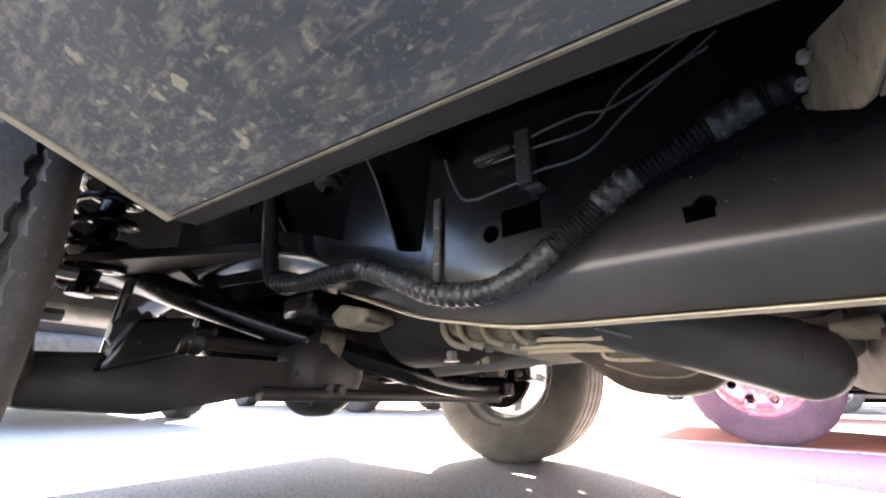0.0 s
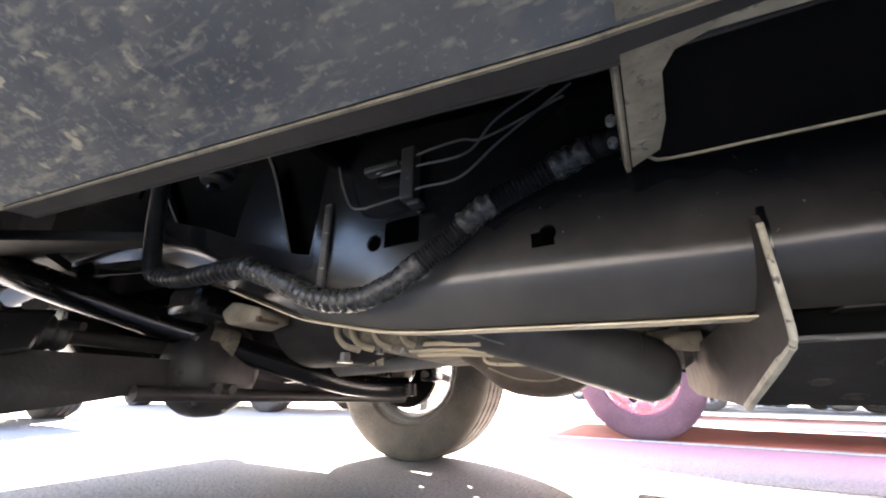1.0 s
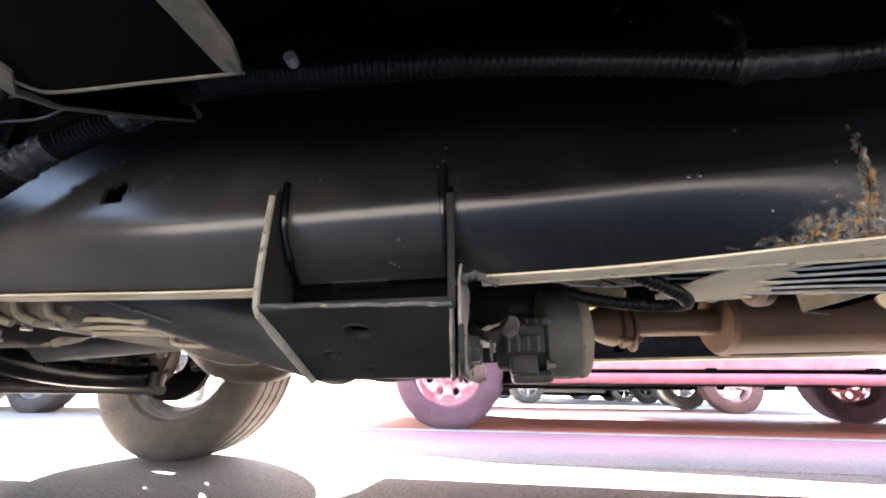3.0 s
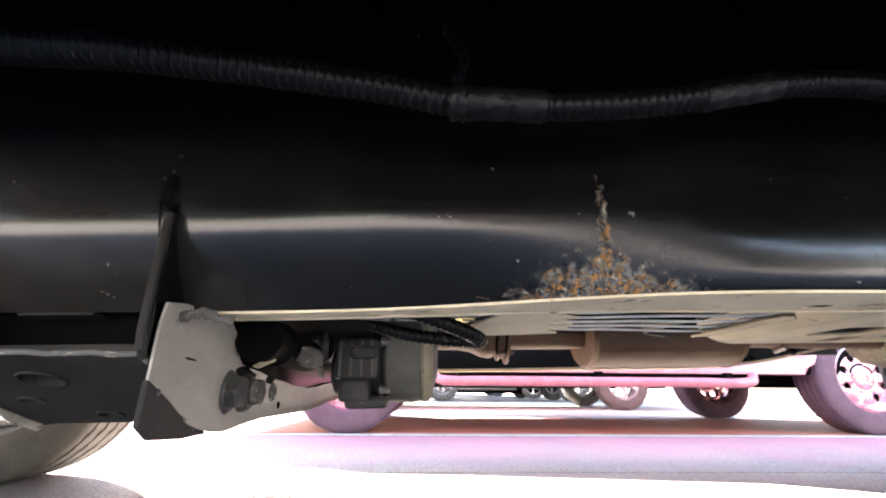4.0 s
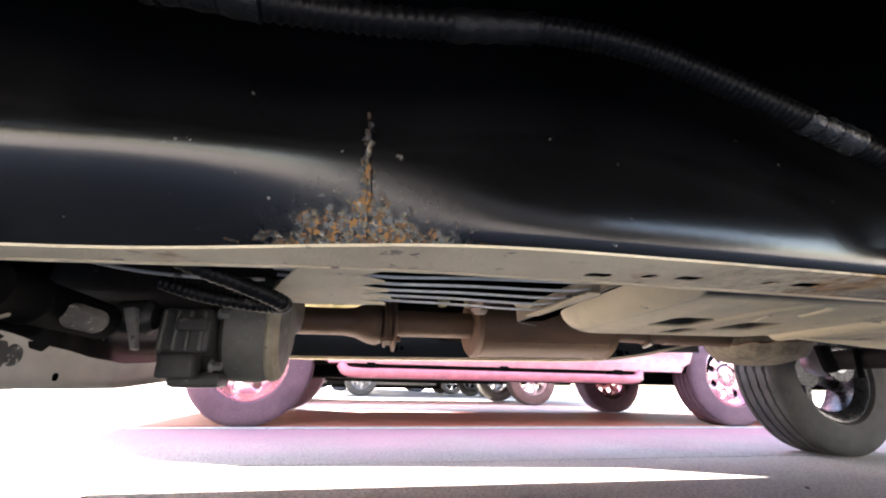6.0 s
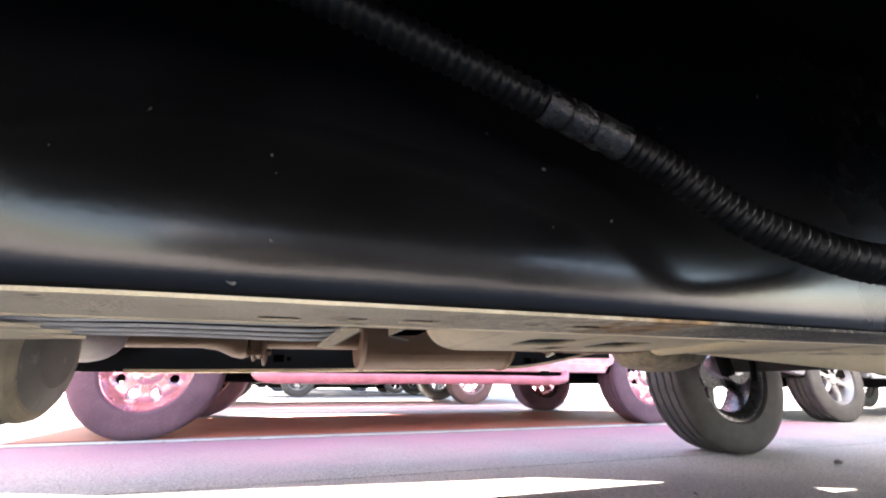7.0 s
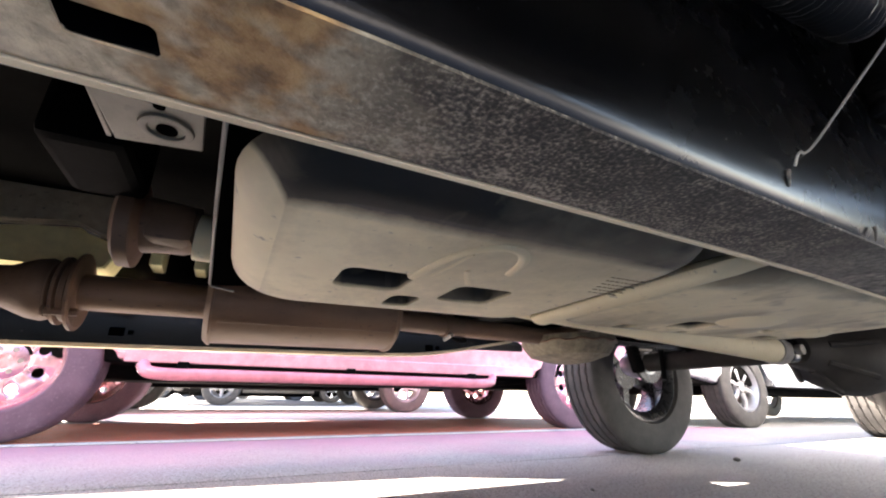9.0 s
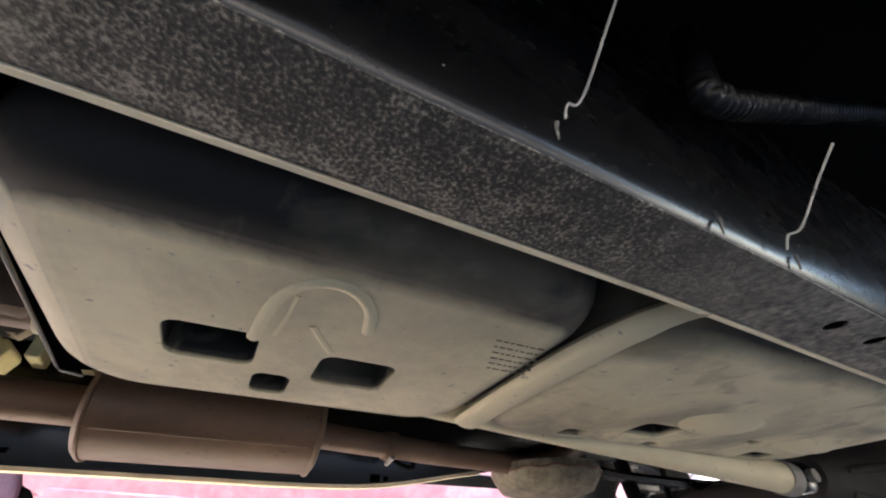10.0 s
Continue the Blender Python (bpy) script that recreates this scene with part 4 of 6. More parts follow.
# the dusty underside of the rail, a plate with a folded inner lip
under = [(0.0385, -0.0018), (0.0645, -0.0006), (0.0675, 0.0005), (0.0675, 0.016), (0.0655, 0.016), (0.0650, 0.001), (0.0385, 0.0)]
lower = [s for s in between(NEAR) if 0.205 < s[0] < 2.0]
flange = part("bottom_flange", sweep(lower, under, LEAN), UNDER, rail, "dusty tan underside of the frame rail")
cut(flange, [*rail_slots(),
             lathe([(0.28, 0.009), (0.36, 0.009)], "z", 16, (1.46, -0.49, 0)), lathe([(0.28, 0.009), (0.36, 0.009)], "z", 16, (1.52, -0.49, 0))])
part("lip_edge", sweep(lower, [(0.0682, -0.0008), (0.0722, -0.0008), (0.0726, 0.010), (0.0682, 0.010)]), DUSTY, rail)
front_low = [s for s in between(NEAR) if -0.75 < s[0] < 0.03]
part("bottom_flange", sweep(front_low, [(y - 0.004 if y < 0.04 else y, z - 0.0035) for y, z in under], LEAN), DUSTY, rail)

FAR = [(-2.0, 0.60, 0.50, 0.8), (-1.1, 0.62, 0.545, 0.7), (-0.56, 0.65, 0.41, 1.1), (-0.19, 0.68, 0.366, 1.05), (0.3, 0.686, 0.355, 1), (0.9, 0.686, 0.3545, 1), (1.3, 0.686, 0.356, 1), (1.5, 0.686, 0.370, 1), (1.75, 0.686, 0.412, 1), (2.1, 0.686, 0.47, 0.9), (2.7, 0.686, 0.50, 0.85), (3.7, 0.686, 0.44, 0.85)]
rail2 = part("frame_rail", sweep(between(FAR), [(-y, z) for y, z in PROFILE]), BLACK, truck)
lip = [(-0.0685, -0.002), (-0.041, -0.002), (-0.041, -0.0005), (-0.0668, -0.0005), (-0.0670, 0.007), (-0.0685, 0.007)]
part("bottom_flange", sweep([s for s in between(FAR) if 0.2 < s[0] < 1.8], lip), DUSTY, rail2)
# Far rail holes are not cut: black plates paint their shaded insides.
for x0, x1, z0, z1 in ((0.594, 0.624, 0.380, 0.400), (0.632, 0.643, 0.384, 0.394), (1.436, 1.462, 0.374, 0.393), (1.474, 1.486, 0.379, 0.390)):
    part("hole_shade", box((x0, 0.6155, z0), (x1, 0.6195, z1), 0.0008), VOID, rail2)
# weld bead down the joint
rng = random.Random(4)
part("weld_bead", tube([Vector((0.473 + rng.uniform(-0.0012, 0.0012), -0.5340 + max(0, 10 - i) * 0.0016, 0.334 + 0.0036 * i)) for i in range(20)], lambda u, g: 0.0017 * (1 + 0.22 * math.sin(g * 1100)), 6), RAIL, rail)

# crossmember with the open box bracket below the near rail
X0, X1 = 0.035, 0.190


def skewed(bm):
    """The bracket runs slightly forward on its way inboard."""
    for v in bm.verts:
        v.co.x -= 0.112 * (min(-0.345, max(-0.515, v.co.y)) + 0.512)
    return bm


cross = part("crossmember", skewed(prism([(-0.511, 0.2985), (-0.360, 0.2550), (-0.25, 0.262), (0.2, 0.284), (0.44, 0.31), (0.44, 0.316), (0.2, 0.290), (-0.25, 0.268), (-0.360, 0.2610), (-0.511, 0.3045)], "x", X0, X1, 0.0015)), BRACKET, truck, "black steel crossmember bracket with three holes under the frame rail")
cut(cross, [lathe([(0.20, rr), (0.36, rr)], "z", 20, (xx, yy, 0)) for xx, yy, rr in ((0.106, -0.472, 0.0125), (0.0655, -0.428, 0.0075), (0.097, -0.388, 0.0085))])
for xx, yy, rr, zz in ((0.106, -0.472, 0.0125, 0.2870), (0.0655, -0.428, 0.0075, 0.2743), (0.097, -0.388, 0.0085, 0.2629)):
    rim = lathe([(0.0, rr), (0.0, rr + 0.0018), (-0.0012, rr + 0.0012), (-0.0012, rr)], "z", 20, (0, 0, 0), closed=True)
    rim.transform(Matrix.Translation((xx, yy, zz)) @ Matrix.Rotation(-0.28, 4, "X"))
    part("hole_rim", rim, BRACKET, cross)
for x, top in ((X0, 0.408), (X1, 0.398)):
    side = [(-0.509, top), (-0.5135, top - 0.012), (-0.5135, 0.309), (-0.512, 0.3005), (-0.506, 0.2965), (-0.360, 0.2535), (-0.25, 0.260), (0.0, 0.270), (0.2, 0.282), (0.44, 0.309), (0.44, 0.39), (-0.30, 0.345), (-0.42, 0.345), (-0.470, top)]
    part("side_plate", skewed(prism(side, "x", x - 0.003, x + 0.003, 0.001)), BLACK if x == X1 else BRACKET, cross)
    rim = [(x, -0.5135, top - 0.010), (x, -0.5145, 0.34), (x, -0.5140, 0.312), (x, -0.5120, 0.3015), (x, -0.5060, 0.2970)]
    part("plate_edge", skewed(tube([Vector(p) for p in rim], 0.0029, 8)), TANEDGE if x == X0 else BRACKET, cross)
    part("plate_edge", skewed(tube([Vector((x, -0.5060 + 0.0146 * k, 0.2970 - 0.00435 * k)) for k in range(11)], lambda u, g, w=1.0 if x == X0 else 0.62: w * (0.0034 if g < 0.02 else 0.0042), 8)), TANEDGE, cross, "bright worn steel edge")
part("plate_edge", skewed(tube([Vector((X0 + (X1 - X0) * k / 12, -0.5125, 0.3015 - 0.0035 * k / 12 + 0.0006 * math.sin(k * 2.1))) for k in range(13)], 0.0017, 8)), GRIME, cross)
# Dark plate added to paint the box's shaded interior below the rail.
part("interior_dark_plate", skewed(box((X0 + 0.004, -0.452, 0.285), (X1 - 0.004, -0.447, 0.345), 0.001)), DARK, cross)
part("inner_ledge", skewed(box((X0 + 0.05, -0.478, 0.3280), (X0 + 0.10, -0.455, 0.3300), 0.0006)), BRACKET, cross)
# rear web, pressed in a soft curve, its lower edge turned out
WEB = [(-0.507, 0.280, 0.330), (-0.485, 0.272, 0.334), (-0.462, 0.2620, 0.336), (-0.44, 0.2535, 0.337), (-0.42, 0.2495, 0.336), (-0.405, 0.248, 0.329), (-0.388, 0.2485, 0.311), (-0.363, 0.250, 0.303), (-0.30, 0.2545, 0.297), (-0.21, 0.2555, 0.290), (-0.128, 0.257, 0.287), (0.02, 0.269, 0.300), (0.25, 0.282, 0.312)]
bm = bmesh.new()
sheets = []
for skin in (0.0, 0.0018):
    rows_ = []
    for k in range(49):
        y = -0.507 + 0.757 * (k / 48) ** 1.8
        lo_, hi_ = (float(np.interp(y, [w[0] for w in WEB], [w[j] for w in WEB])) for j in (1, 2))
        step_ = min(1.0, max(0.0, (y + 0.470) / 0.06))
        col = []
        for j in range(9):
            v = j / 8
            x = X1 + 0.0048 + 0.006 * step_ * step_ * (3 - 2 * step_) + 0.005 * max(0.0, 1 - v * 3.2) ** 2 * step_ + 0.002 * max(0.0, v * 3 - 2) ** 2 + 0.0018 * (1 + math.sin(y * 74)) * step_ * v
            col.append(bm.verts.new((x + skin, y, lo_ + (hi_ - lo_) * v)))
        rows_.append(col)
    sheets.append(rows_)
for rows_ in sheets:
    for p, q in zip(rows_, rows_[1:]):
        for j in range(8):
            bm.faces.new((p[j], p[j + 1], q[j + 1], q[j]))
for p, q in zip(range(48), range(1, 49)):
    for j in (0, 8):
        bm.faces.new((sheets[0][p][j], sheets[0][q][j], sheets[1][q][j], sheets[1][p][j]))
for k in (0, 48):
    for j in range(8):
        bm.faces.new((sheets[0][k][j], sheets[0][k][j + 1], sheets[1][k][j + 1], sheets[1][k][j]))
# Dark copy of the sheet, added to hide the web's pale back.
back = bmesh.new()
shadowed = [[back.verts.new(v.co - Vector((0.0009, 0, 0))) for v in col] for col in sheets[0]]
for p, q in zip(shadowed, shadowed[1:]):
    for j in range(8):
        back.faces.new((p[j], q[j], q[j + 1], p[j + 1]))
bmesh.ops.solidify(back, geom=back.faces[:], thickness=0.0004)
part("web_dark_backing", skewed(back), BRACKET, cross, "dark sheet added over the back of the web")
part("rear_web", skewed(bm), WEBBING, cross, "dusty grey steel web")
part("lower_flange", skewed(prism([(-0.511, 0.284), (-0.485, 0.2735), (-0.462, 0.2635), (-0.44, 0.2550), (-0.415, 0.2505), (-0.405, 0.2475), (-0.455, 0.2475), (-0.495, 0.250), (-0.511, 0.258)], "x", X1 + 0.0048, X1 + 0.0088, 0.0014)), BRACKET, cross)
rng = random.Random(8)
part("weld_bead", skewed(tube([Vector((X1 + 0.0070 + rng.uniform(-.0012, .0012), -0.507 + 0.0034 * i, float(np.interp(-0.507 + 0.0034 * i, [w[0] for w in WEB], [w[1] for w in WEB])) + 0.001 + rng.uniform(-.001, .001))) for i in range(26)], lambda u, g: 0.0016 * (1 + 0.35 * math.sin(g * 900) * math.sin(g * 370)), 6)), GRIME, cross)
for y, r in ((-0.392, 0.0150), (-0.350, 0.0138)):
    x = X1 - 0.015
    part("bolt", hexbolt((x + 0.019, y, 0.2790), "x", r * 0.95, 0.020), PLASTIC, cross)
    part("bolt_cap", lathe([(0.0, 0.001), (0.0, r * 0.62), (0.002, r * 0.55), (0.002, 0.001)], "x", 20, (x + 0.0382, y, 0.2790)), GRIME, cross)
    part("washer", lathe([(0.0, 0.004), (0.0, r * 1.25), (0.005, r * 1.25), (0.010, r * 1.0)], "x", 24, (x + 0.010, y, 0.2790)), PLASTIC, cross)
# Black disc paints the shade of a small hole in the web.
part("web_hole", lathe([(0.0, 0.001), (0.0, 0.0040), (0.001, 0.0040), (0.001, 0.001)], "x", 14, (X1 - 0.0045, -0.245, 0.2665)), VOID, cross)
part("bracket_tab", box((0.212, -0.398, 0.309), (0.219, -0.378, 0.317), 0.002), TAN, cross)
part("starter_body", tube([Vector((0.215, y, 0.322)) for y in (-0.402, -0.398, -0.365, -0.362, -0.358, -0.355, -0.25)], lambda u, g: 0.0205 if g < 0.004 or 0.037 < g < 0.047 else 0.0185, 24), DARK, cross)
part("starter_nose", tube([Vector((0.236, y, 0.314)) for y in (-0.338, -0.332, -0.305, -0.30)], lambda u, g: 0.011 if g > 0.005 else 0.008, 16), GRIME, cross)
part("starter_clip", prism([(0.205, 0.300), (0.226, 0.312), (0.224, 0.304), (0.210, 0.298)], "y", -0.385, -0.381, 0.0006), TAN, cross)
# weld where the bracket meets the rail, rolling under its rounded foot
for x in (X0 + 0.006, X1 - 0.006):
    face = float(np.interp(x, [0.0, 0.24], [-0.499, -0.512]))
    part("weld_bead", tube([Vector((x + rng.uniform(-.0005, .0005), face - 0.001 + dy + rng.uniform(-.0005, .0005), 0.332 + dz)) for dy, dz in ((0.0, 0.085), (0.0, 0.078), (0.0, 0.070), (0.0004, 0.062), (0.0016, 0.054), (0.0034, 0.047), (0.0062, 0.040), (0.0100, 0.033), (0.0150, 0.026), (0.0210, 0.019), (0.0275, 0.012), (0.034, 0.006), (0.040, 0.001))], lambda u, g: 0.0034 * (1 + 0.16 * math.sin(g * 900)), 8), BLACK, cross)
part("weld_bead", tube([Vector((X1 + 0.004 + 0.003 * i, -0.486 + 0.0012 * i, 0.329 - 0.0012 * abs(i - 4) + rng.uniform(-.001, .001))) for i in range(11)], lambda u, g: 0.0034 * (1 + 0.35 * math.sin(g * 620) * math.sin(g * 290)), 8), GRIME, cross)
for i in range(4):
    part("weld_spatter", lathe([(0.0, 0.0004), (0.0004, 0.0016), (0.0010, 0.0010)], "y", 7, (X1 + rng.uniform(-0.012, 0.004), -0.5125 + rng.uniform(0, 0.001), 0.400 + rng.uniform(0, 0.034))), BRACKET, cross)

# running board with the mud
XB = -0.524
BOARD = [(XB, -0.812, 0.401, 1), (-0.07, -0.768, 0.403, 1), (0.5, -0.75, 0.408, 1), (1.9, -0.75, 0.408, 1)]
board = part("running_board", sweep(BOARD, [(0.0, 0.0), (0.004, 0.003), (0.004, 0.026), (-0.02, 0.042), (-0.30, 0.112), (-0.33, 0.10), (-0.33, 0.072), (-0.25, 0.063), (-0.18, 0.052), (-0.12, 0.038), (-0.06, 0.0195)]), MUD, truck, "dark grey running board underside splashed with dried mud")
part("board_lip", sweep(BOARD, [(0.0045, -0.001), (0.0235, 0.001), (0.0235, 0.030), (0.0045, 0.030)]), BRACKET, board)
for dy, dz, m in ((0.0030, -0.0004, LIPS), (0.0232, 0.0012, BRACKET)):
    part("dusty_edge", sweep(BOARD, [(dy - 0.0012, dz - 0.0008), (dy + 0.0010, dz - 0.0008), (dy + 0.0012, dz + 0.0012), (dy - 0.0010, dz + 0.0014)]), m, board)
part("end_cap", sweep([(XB - 0.005, -0.8125, 0.4005, 1), (XB + 0.004, -0.8115, 0.4005, 1)], [(0.002, -0.002), (0.006, 0.003), (0.006, 0.028), (-0.02, 0.045), (-0.30, 0.115), (-0.333, 0.10), (-0.333, 0.066), (-0.115, 0.036)]), TAN, board)

far_board = sweep([(XB, 0.775, 0.401, 1), (1.95, 0.775, 0.405, 1)], [(0.0, 0.0), (-0.004, 0.003), (-0.004, 0.026), (0.02, 0.042), (0.30, 0.112), (0.33, 0.10), (0.33, 0.068), (0.115, 0.039)])
bmesh.ops.recalc_face_normals(far_board, faces=far_board.faces)
part("running_board", far_board, MUD, truck, "dark grey running board underside splashed with dried mud")

# bracket that carries the running board
def tilt(x, y, up=0.0):
    return (x, y, 0.4035 + up)


def slab(pts, t, bm=None):
    """A flat plate on the bracket's slope, t thick."""
    bm = bm or bmesh.new()
    lo, hi = [bm.verts.new(tilt(x, y)) for x, y in pts], [bm.verts.new(tilt(x, y, t)) for x, y in pts]
    bm.faces.new(lo), bm.faces.new(hi)
    for i in range(len(pts)):
        j = (i + 1) % len(pts)
        bm.faces.new((lo[i], lo[j], hi[j], hi[i]))
    return bm


bracket = part("board_bracket", slab([(-0.0555, -0.645), (-0.039, -0.660), (-0.036, -0.69), (-0.038, -0.730), (-0.033, -0.742), (-0.02, -0.747), (0.060, -0.742), (0.068, -0.732), (0.075, -0.700), (0.079, -0.645), (0.088, -0.642), (0.094, -0.66),
                                      (0.095, -0.82), (-0.0555, -0.82), (-0.0555, -0.746), (-0.0555, -0.668)], 0.0045), LIPS, truck, "grimy stamped bracket with a rusted bolt")
cut(bracket, [lathe([(0.38, 0.0105), (0.46, 0.0105)], "z", 20, (-0.0157, -0.766, 0))])
web = slab([(-0.052, -0.668), (-0.043, -0.6475), (-0.03, -0.642), (0.088, -0.640), (0.092, -0.66), (0.092, -0.80), (-0.040, -0.80), (-0.053, -0.708)], 0.004)
for v in web.verts:
    v.co.z += 0.0028
part("recessed_web", web, DARK, bracket)
part("bracket_wall", prism([(-0.76, 0.4045), (-0.645, 0.4045), (-0.622, 0.413), (-0.560, 0.454), (-0.515, 0.486), (-0.508, 0.500), (-0.545, 0.508), (-0.590, 0.499), (-0.636, 0.472), (-0.668, 0.452), (-0.70, 0.458), (-0.76, 0.470)], "x", -0.0595, -0.0562, 0.0012), LIPS, bracket, "tan dusty bracket wall")
# Black sheet over the wall's rear puts its shade into the colour.
part("wall_back_shade", prism([(-0.75, 0.4085), (-0.648, 0.4085), (-0.622, 0.416), (-0.560, 0.457), (-0.515, 0.488), (-0.545, 0.506), (-0.590, 0.497), (-0.636, 0.470), (-0.668, 0.450), (-0.75, 0.468)], "x", -0.0561, -0.0540, 0.0006), VOID, bracket)
part("web_edge", tube(spline([(-0.0525, -0.668, 0.406), (-0.0435, -0.6475, 0.406), (-0.03, -0.642, 0.406), (0.03, -0.641, 0.406), (0.088, -0.640, 0.406)], 6), 0.0012, 6), LIPS, bracket)
part("bolt", hexbolt((-0.0157, -0.766, 0.409), "z", 0.0085, 0.006), RUSTBOLT, bracket, "rust-brown bolt head")
for x, y, z in ((-0.0655, -0.560, 0.4816), (-0.0640, -0.585, 0.488), (0.089, -0.599, 0.457), (0.0865, -0.552, 0.481)):
    part("bolt", lathe([(-0.004, 0.0045), (0.003, 0.0045), (0.005, 0.003)], "y", 12, (x, y, z)), EDGE, bracket)

# ---- wheels of the pickup ----
road_wheels = [wheel(truck, -1.06, 0.83, 1, 0.385, 0.26, 0.232, "five", CHROME, RUBBER_DUSTY, "polished wheel with a dusty worn tyre"),
               wheel(truck, -1.15, -0.965, -1, 0.385, 0.26, 0.232, "five", CHROME, RUBBER_DUSTY, "polished wheel with a dusty worn tyre"),
               wheel(truck, 2.83, 0.99, 1, 0.385, 0.235, 0.232, "five", BLACKRIM, RUBBER, "black wheel with a dark road tyre"),
               wheel(truck, 2.83, -0.94, -1, 0.385, 0.235, 0.232, "five", BLACKRIM, RUBBER, "black wheel with a dark road tyre")]

# ---- fuel tank and its shield ----
def tub(x0, x1, y0, y1, z0, z1, plan, edge, draft=0.02):
    """A moulded tub: a rectangle with round corners, its bottom edge rounded too, its walls drawn outwards."""
    bm = bmesh.new()

    def ring(inset, z):
        out = []
        r = max(0.004, plan - inset)
        for cx, cy, a0 in ((x1 - plan, y1 - plan, 0), (x0 + plan, y1 - plan, 90), (x0 + plan, y0 + plan, 180), (x1 - plan, y0 + plan, 270)):
            out += [bm.verts.new((cx + r * math.cos(radians(a0 + 9 * k)), cy + r * math.sin(radians(a0 + 9 * k)), z)) for k in range(11)]
        return out
    rings = [ring(edge * (1 - math.sin(a)), z0 + edge * (1 - math.cos(a))) for a in (math.pi / 2 * k / 7 for k in range(8))]
    rings.append(ring(-draft, z1))
    for a, c in zip(rings, rings[1:]):
        for k in range(len(a)):
            bm.faces.new((a[k], a[(k + 1) % len(a)], c[(k + 1) % len(a)], c[k]))
    bm.faces.new(rings[0]), bm.faces.new(rings[-1])
    return bm


tank = part("fuel_tank", tub(0.848, 1.325, -0.412, -0.056, 0.345, 0.64, 0.088, 0.044), TANKSKIN, truck, "plastic fuel tank, its underside tan with dust, its shaded sides painted black, with three slots")
slot = lambda x0, x1, y0, y1, z0, z1, b: box((x0, y0, z0), (x1, y1, z1), b, seg=3)
cut(tank, [slot(0.955, 1.036, -0.246, -0.178, 0.33, 0.43, 0.014), slot(1.039, 1.079, -0.166, -0.112, 0.33, 0.43, 0.012), slot(1.097, 1.178, -0.229, -0.160, 0.33, 0.43, 0.014)])
low = lambda pts: spline([(x, y, 0.3468) for x, y in pts], 6)
part("embossed_rib", tube(low([(1.030, -0.238), (1.036, -0.290), (1.046, -0.322), (1.068, -0.341), (1.092, -0.339), (1.112, -0.318), (1.122, -0.285)]), 0.0065, 10, squash=(1, 0.8)), TANK, tank)
part("embossed_rib", tube(low([(1.054, -0.318), (1.052, -0.284), (1.047, -0.250)]), 0.0035, 8, squash=(1, 0.9)), TANK, tank)
part("embossed_rib", tube(low([(1.074, -0.278), (1.088, -0.256), (1.102, -0.236)]), 0.0045, 8, squash=(1, 0.8)), TANK, tank)
rows = random.Random(9)
for r in range(6):
    x = 1.236 + 0.005 * r
    while x < 1.292 + 0.003 * r:
        w = rows.uniform(0.003, 0.009)
        part("moulded_mark", box((x, -0.318 + 0.0105 * r, 0.3445), (x + w, -0.3162 + 0.0105 * r, 0.3455)), LIPS, tank)
        x += w + 0.0025
# Painted black for the shaded gap between strap and tank; tan in front.
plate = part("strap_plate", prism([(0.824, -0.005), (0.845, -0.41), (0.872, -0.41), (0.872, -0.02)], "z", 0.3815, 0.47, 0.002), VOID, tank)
part("strap_face", prism([(0.8222, -0.005), (0.8432, -0.41), (0.8448, -0.41), (0.8238, -0.005)], "z", 0.3825, 0.45, 0.0003), TAN, plate)
part("strap_edge", tube([Vector((0.845, -0.412, 0.380)), Vector((0.835, -0.25, 0.380)), Vector((0.823, -0.015, 0.382)), Vector((0.825, -0.004, 0.3815)), Vector((0.855, -0.020, 0.372))], 0.0016, 8), CAST, plate, "thin bare steel edge")

tank.location, tank.scale = (-0.0668, 0.0906, 0.012), (1.08, 1.22, 1.0)

shield = part("tank_shield", tub(1.332, 2.14, -0.455, -0.040, 0.340, 0.60, 0.11, 0.050), SHIELDSKIN, truck, "dusty tan moulded shield behind the fuel tank")
cut(shield, [slot(1.500, 1.545, -0.120, -0.085, 0.31, 0.42, 0.008), slot(1.600, 1.690, -0.195, -0.130, 0.31, 0.42, 0.014), slot(1.69, 1.725, -0.110, -0.085, 0.31, 0.42, 0.006), slot(1.955, 2.03, -0.135, -0.092, 0.31, 0.42, 0.010), slot(1.86, 1.90, -0.19, -0.165, 0.31, 0.42, 0.007)])
part("rim_band", tube(spline([(1.352, -0.058, 0.352), (1.345, -0.16, 0.351), (1.346, -0.30, 0.352), (1.366, -0.39, 0.358), (1.42, -0.438, 0.372)], 8), 0.019, 14, squash=(1.3, 0.7)), TANK, shield)
def dome(cx, cy, rx, ry, z, h):
    """A shallow oval swelling that hangs below z."""
    bm = lathe([(0.004, 1.0), (0.0, 0.97), (-0.35 * h, 0.86), (-0.7 * h, 0.66), (-0.93 * h, 0.36), (-h, 0.06)], "z", 28, (0, 0, 0))
    for v in bm.verts:
        v.co = Vector((cx + v.co.x * rx, cy + v.co.y * ry, z + v.co.z))
    return bm


for cx, cy, rx, ry in ((1.715, -0.235, 0.085, 0.052), (2.02, -0.20, 0.07, 0.04)):
    part("moulded_bulge", dome(cx, cy, rx, ry, 0.3405, 0.010), TANK, shield)
shield.location = (0.035, 0.035, 0.012)
part("shield_ear", box((1.93, -0.49, 0.36), (2.03, -0.44, 0.375), 0.005), EDGE, shield)

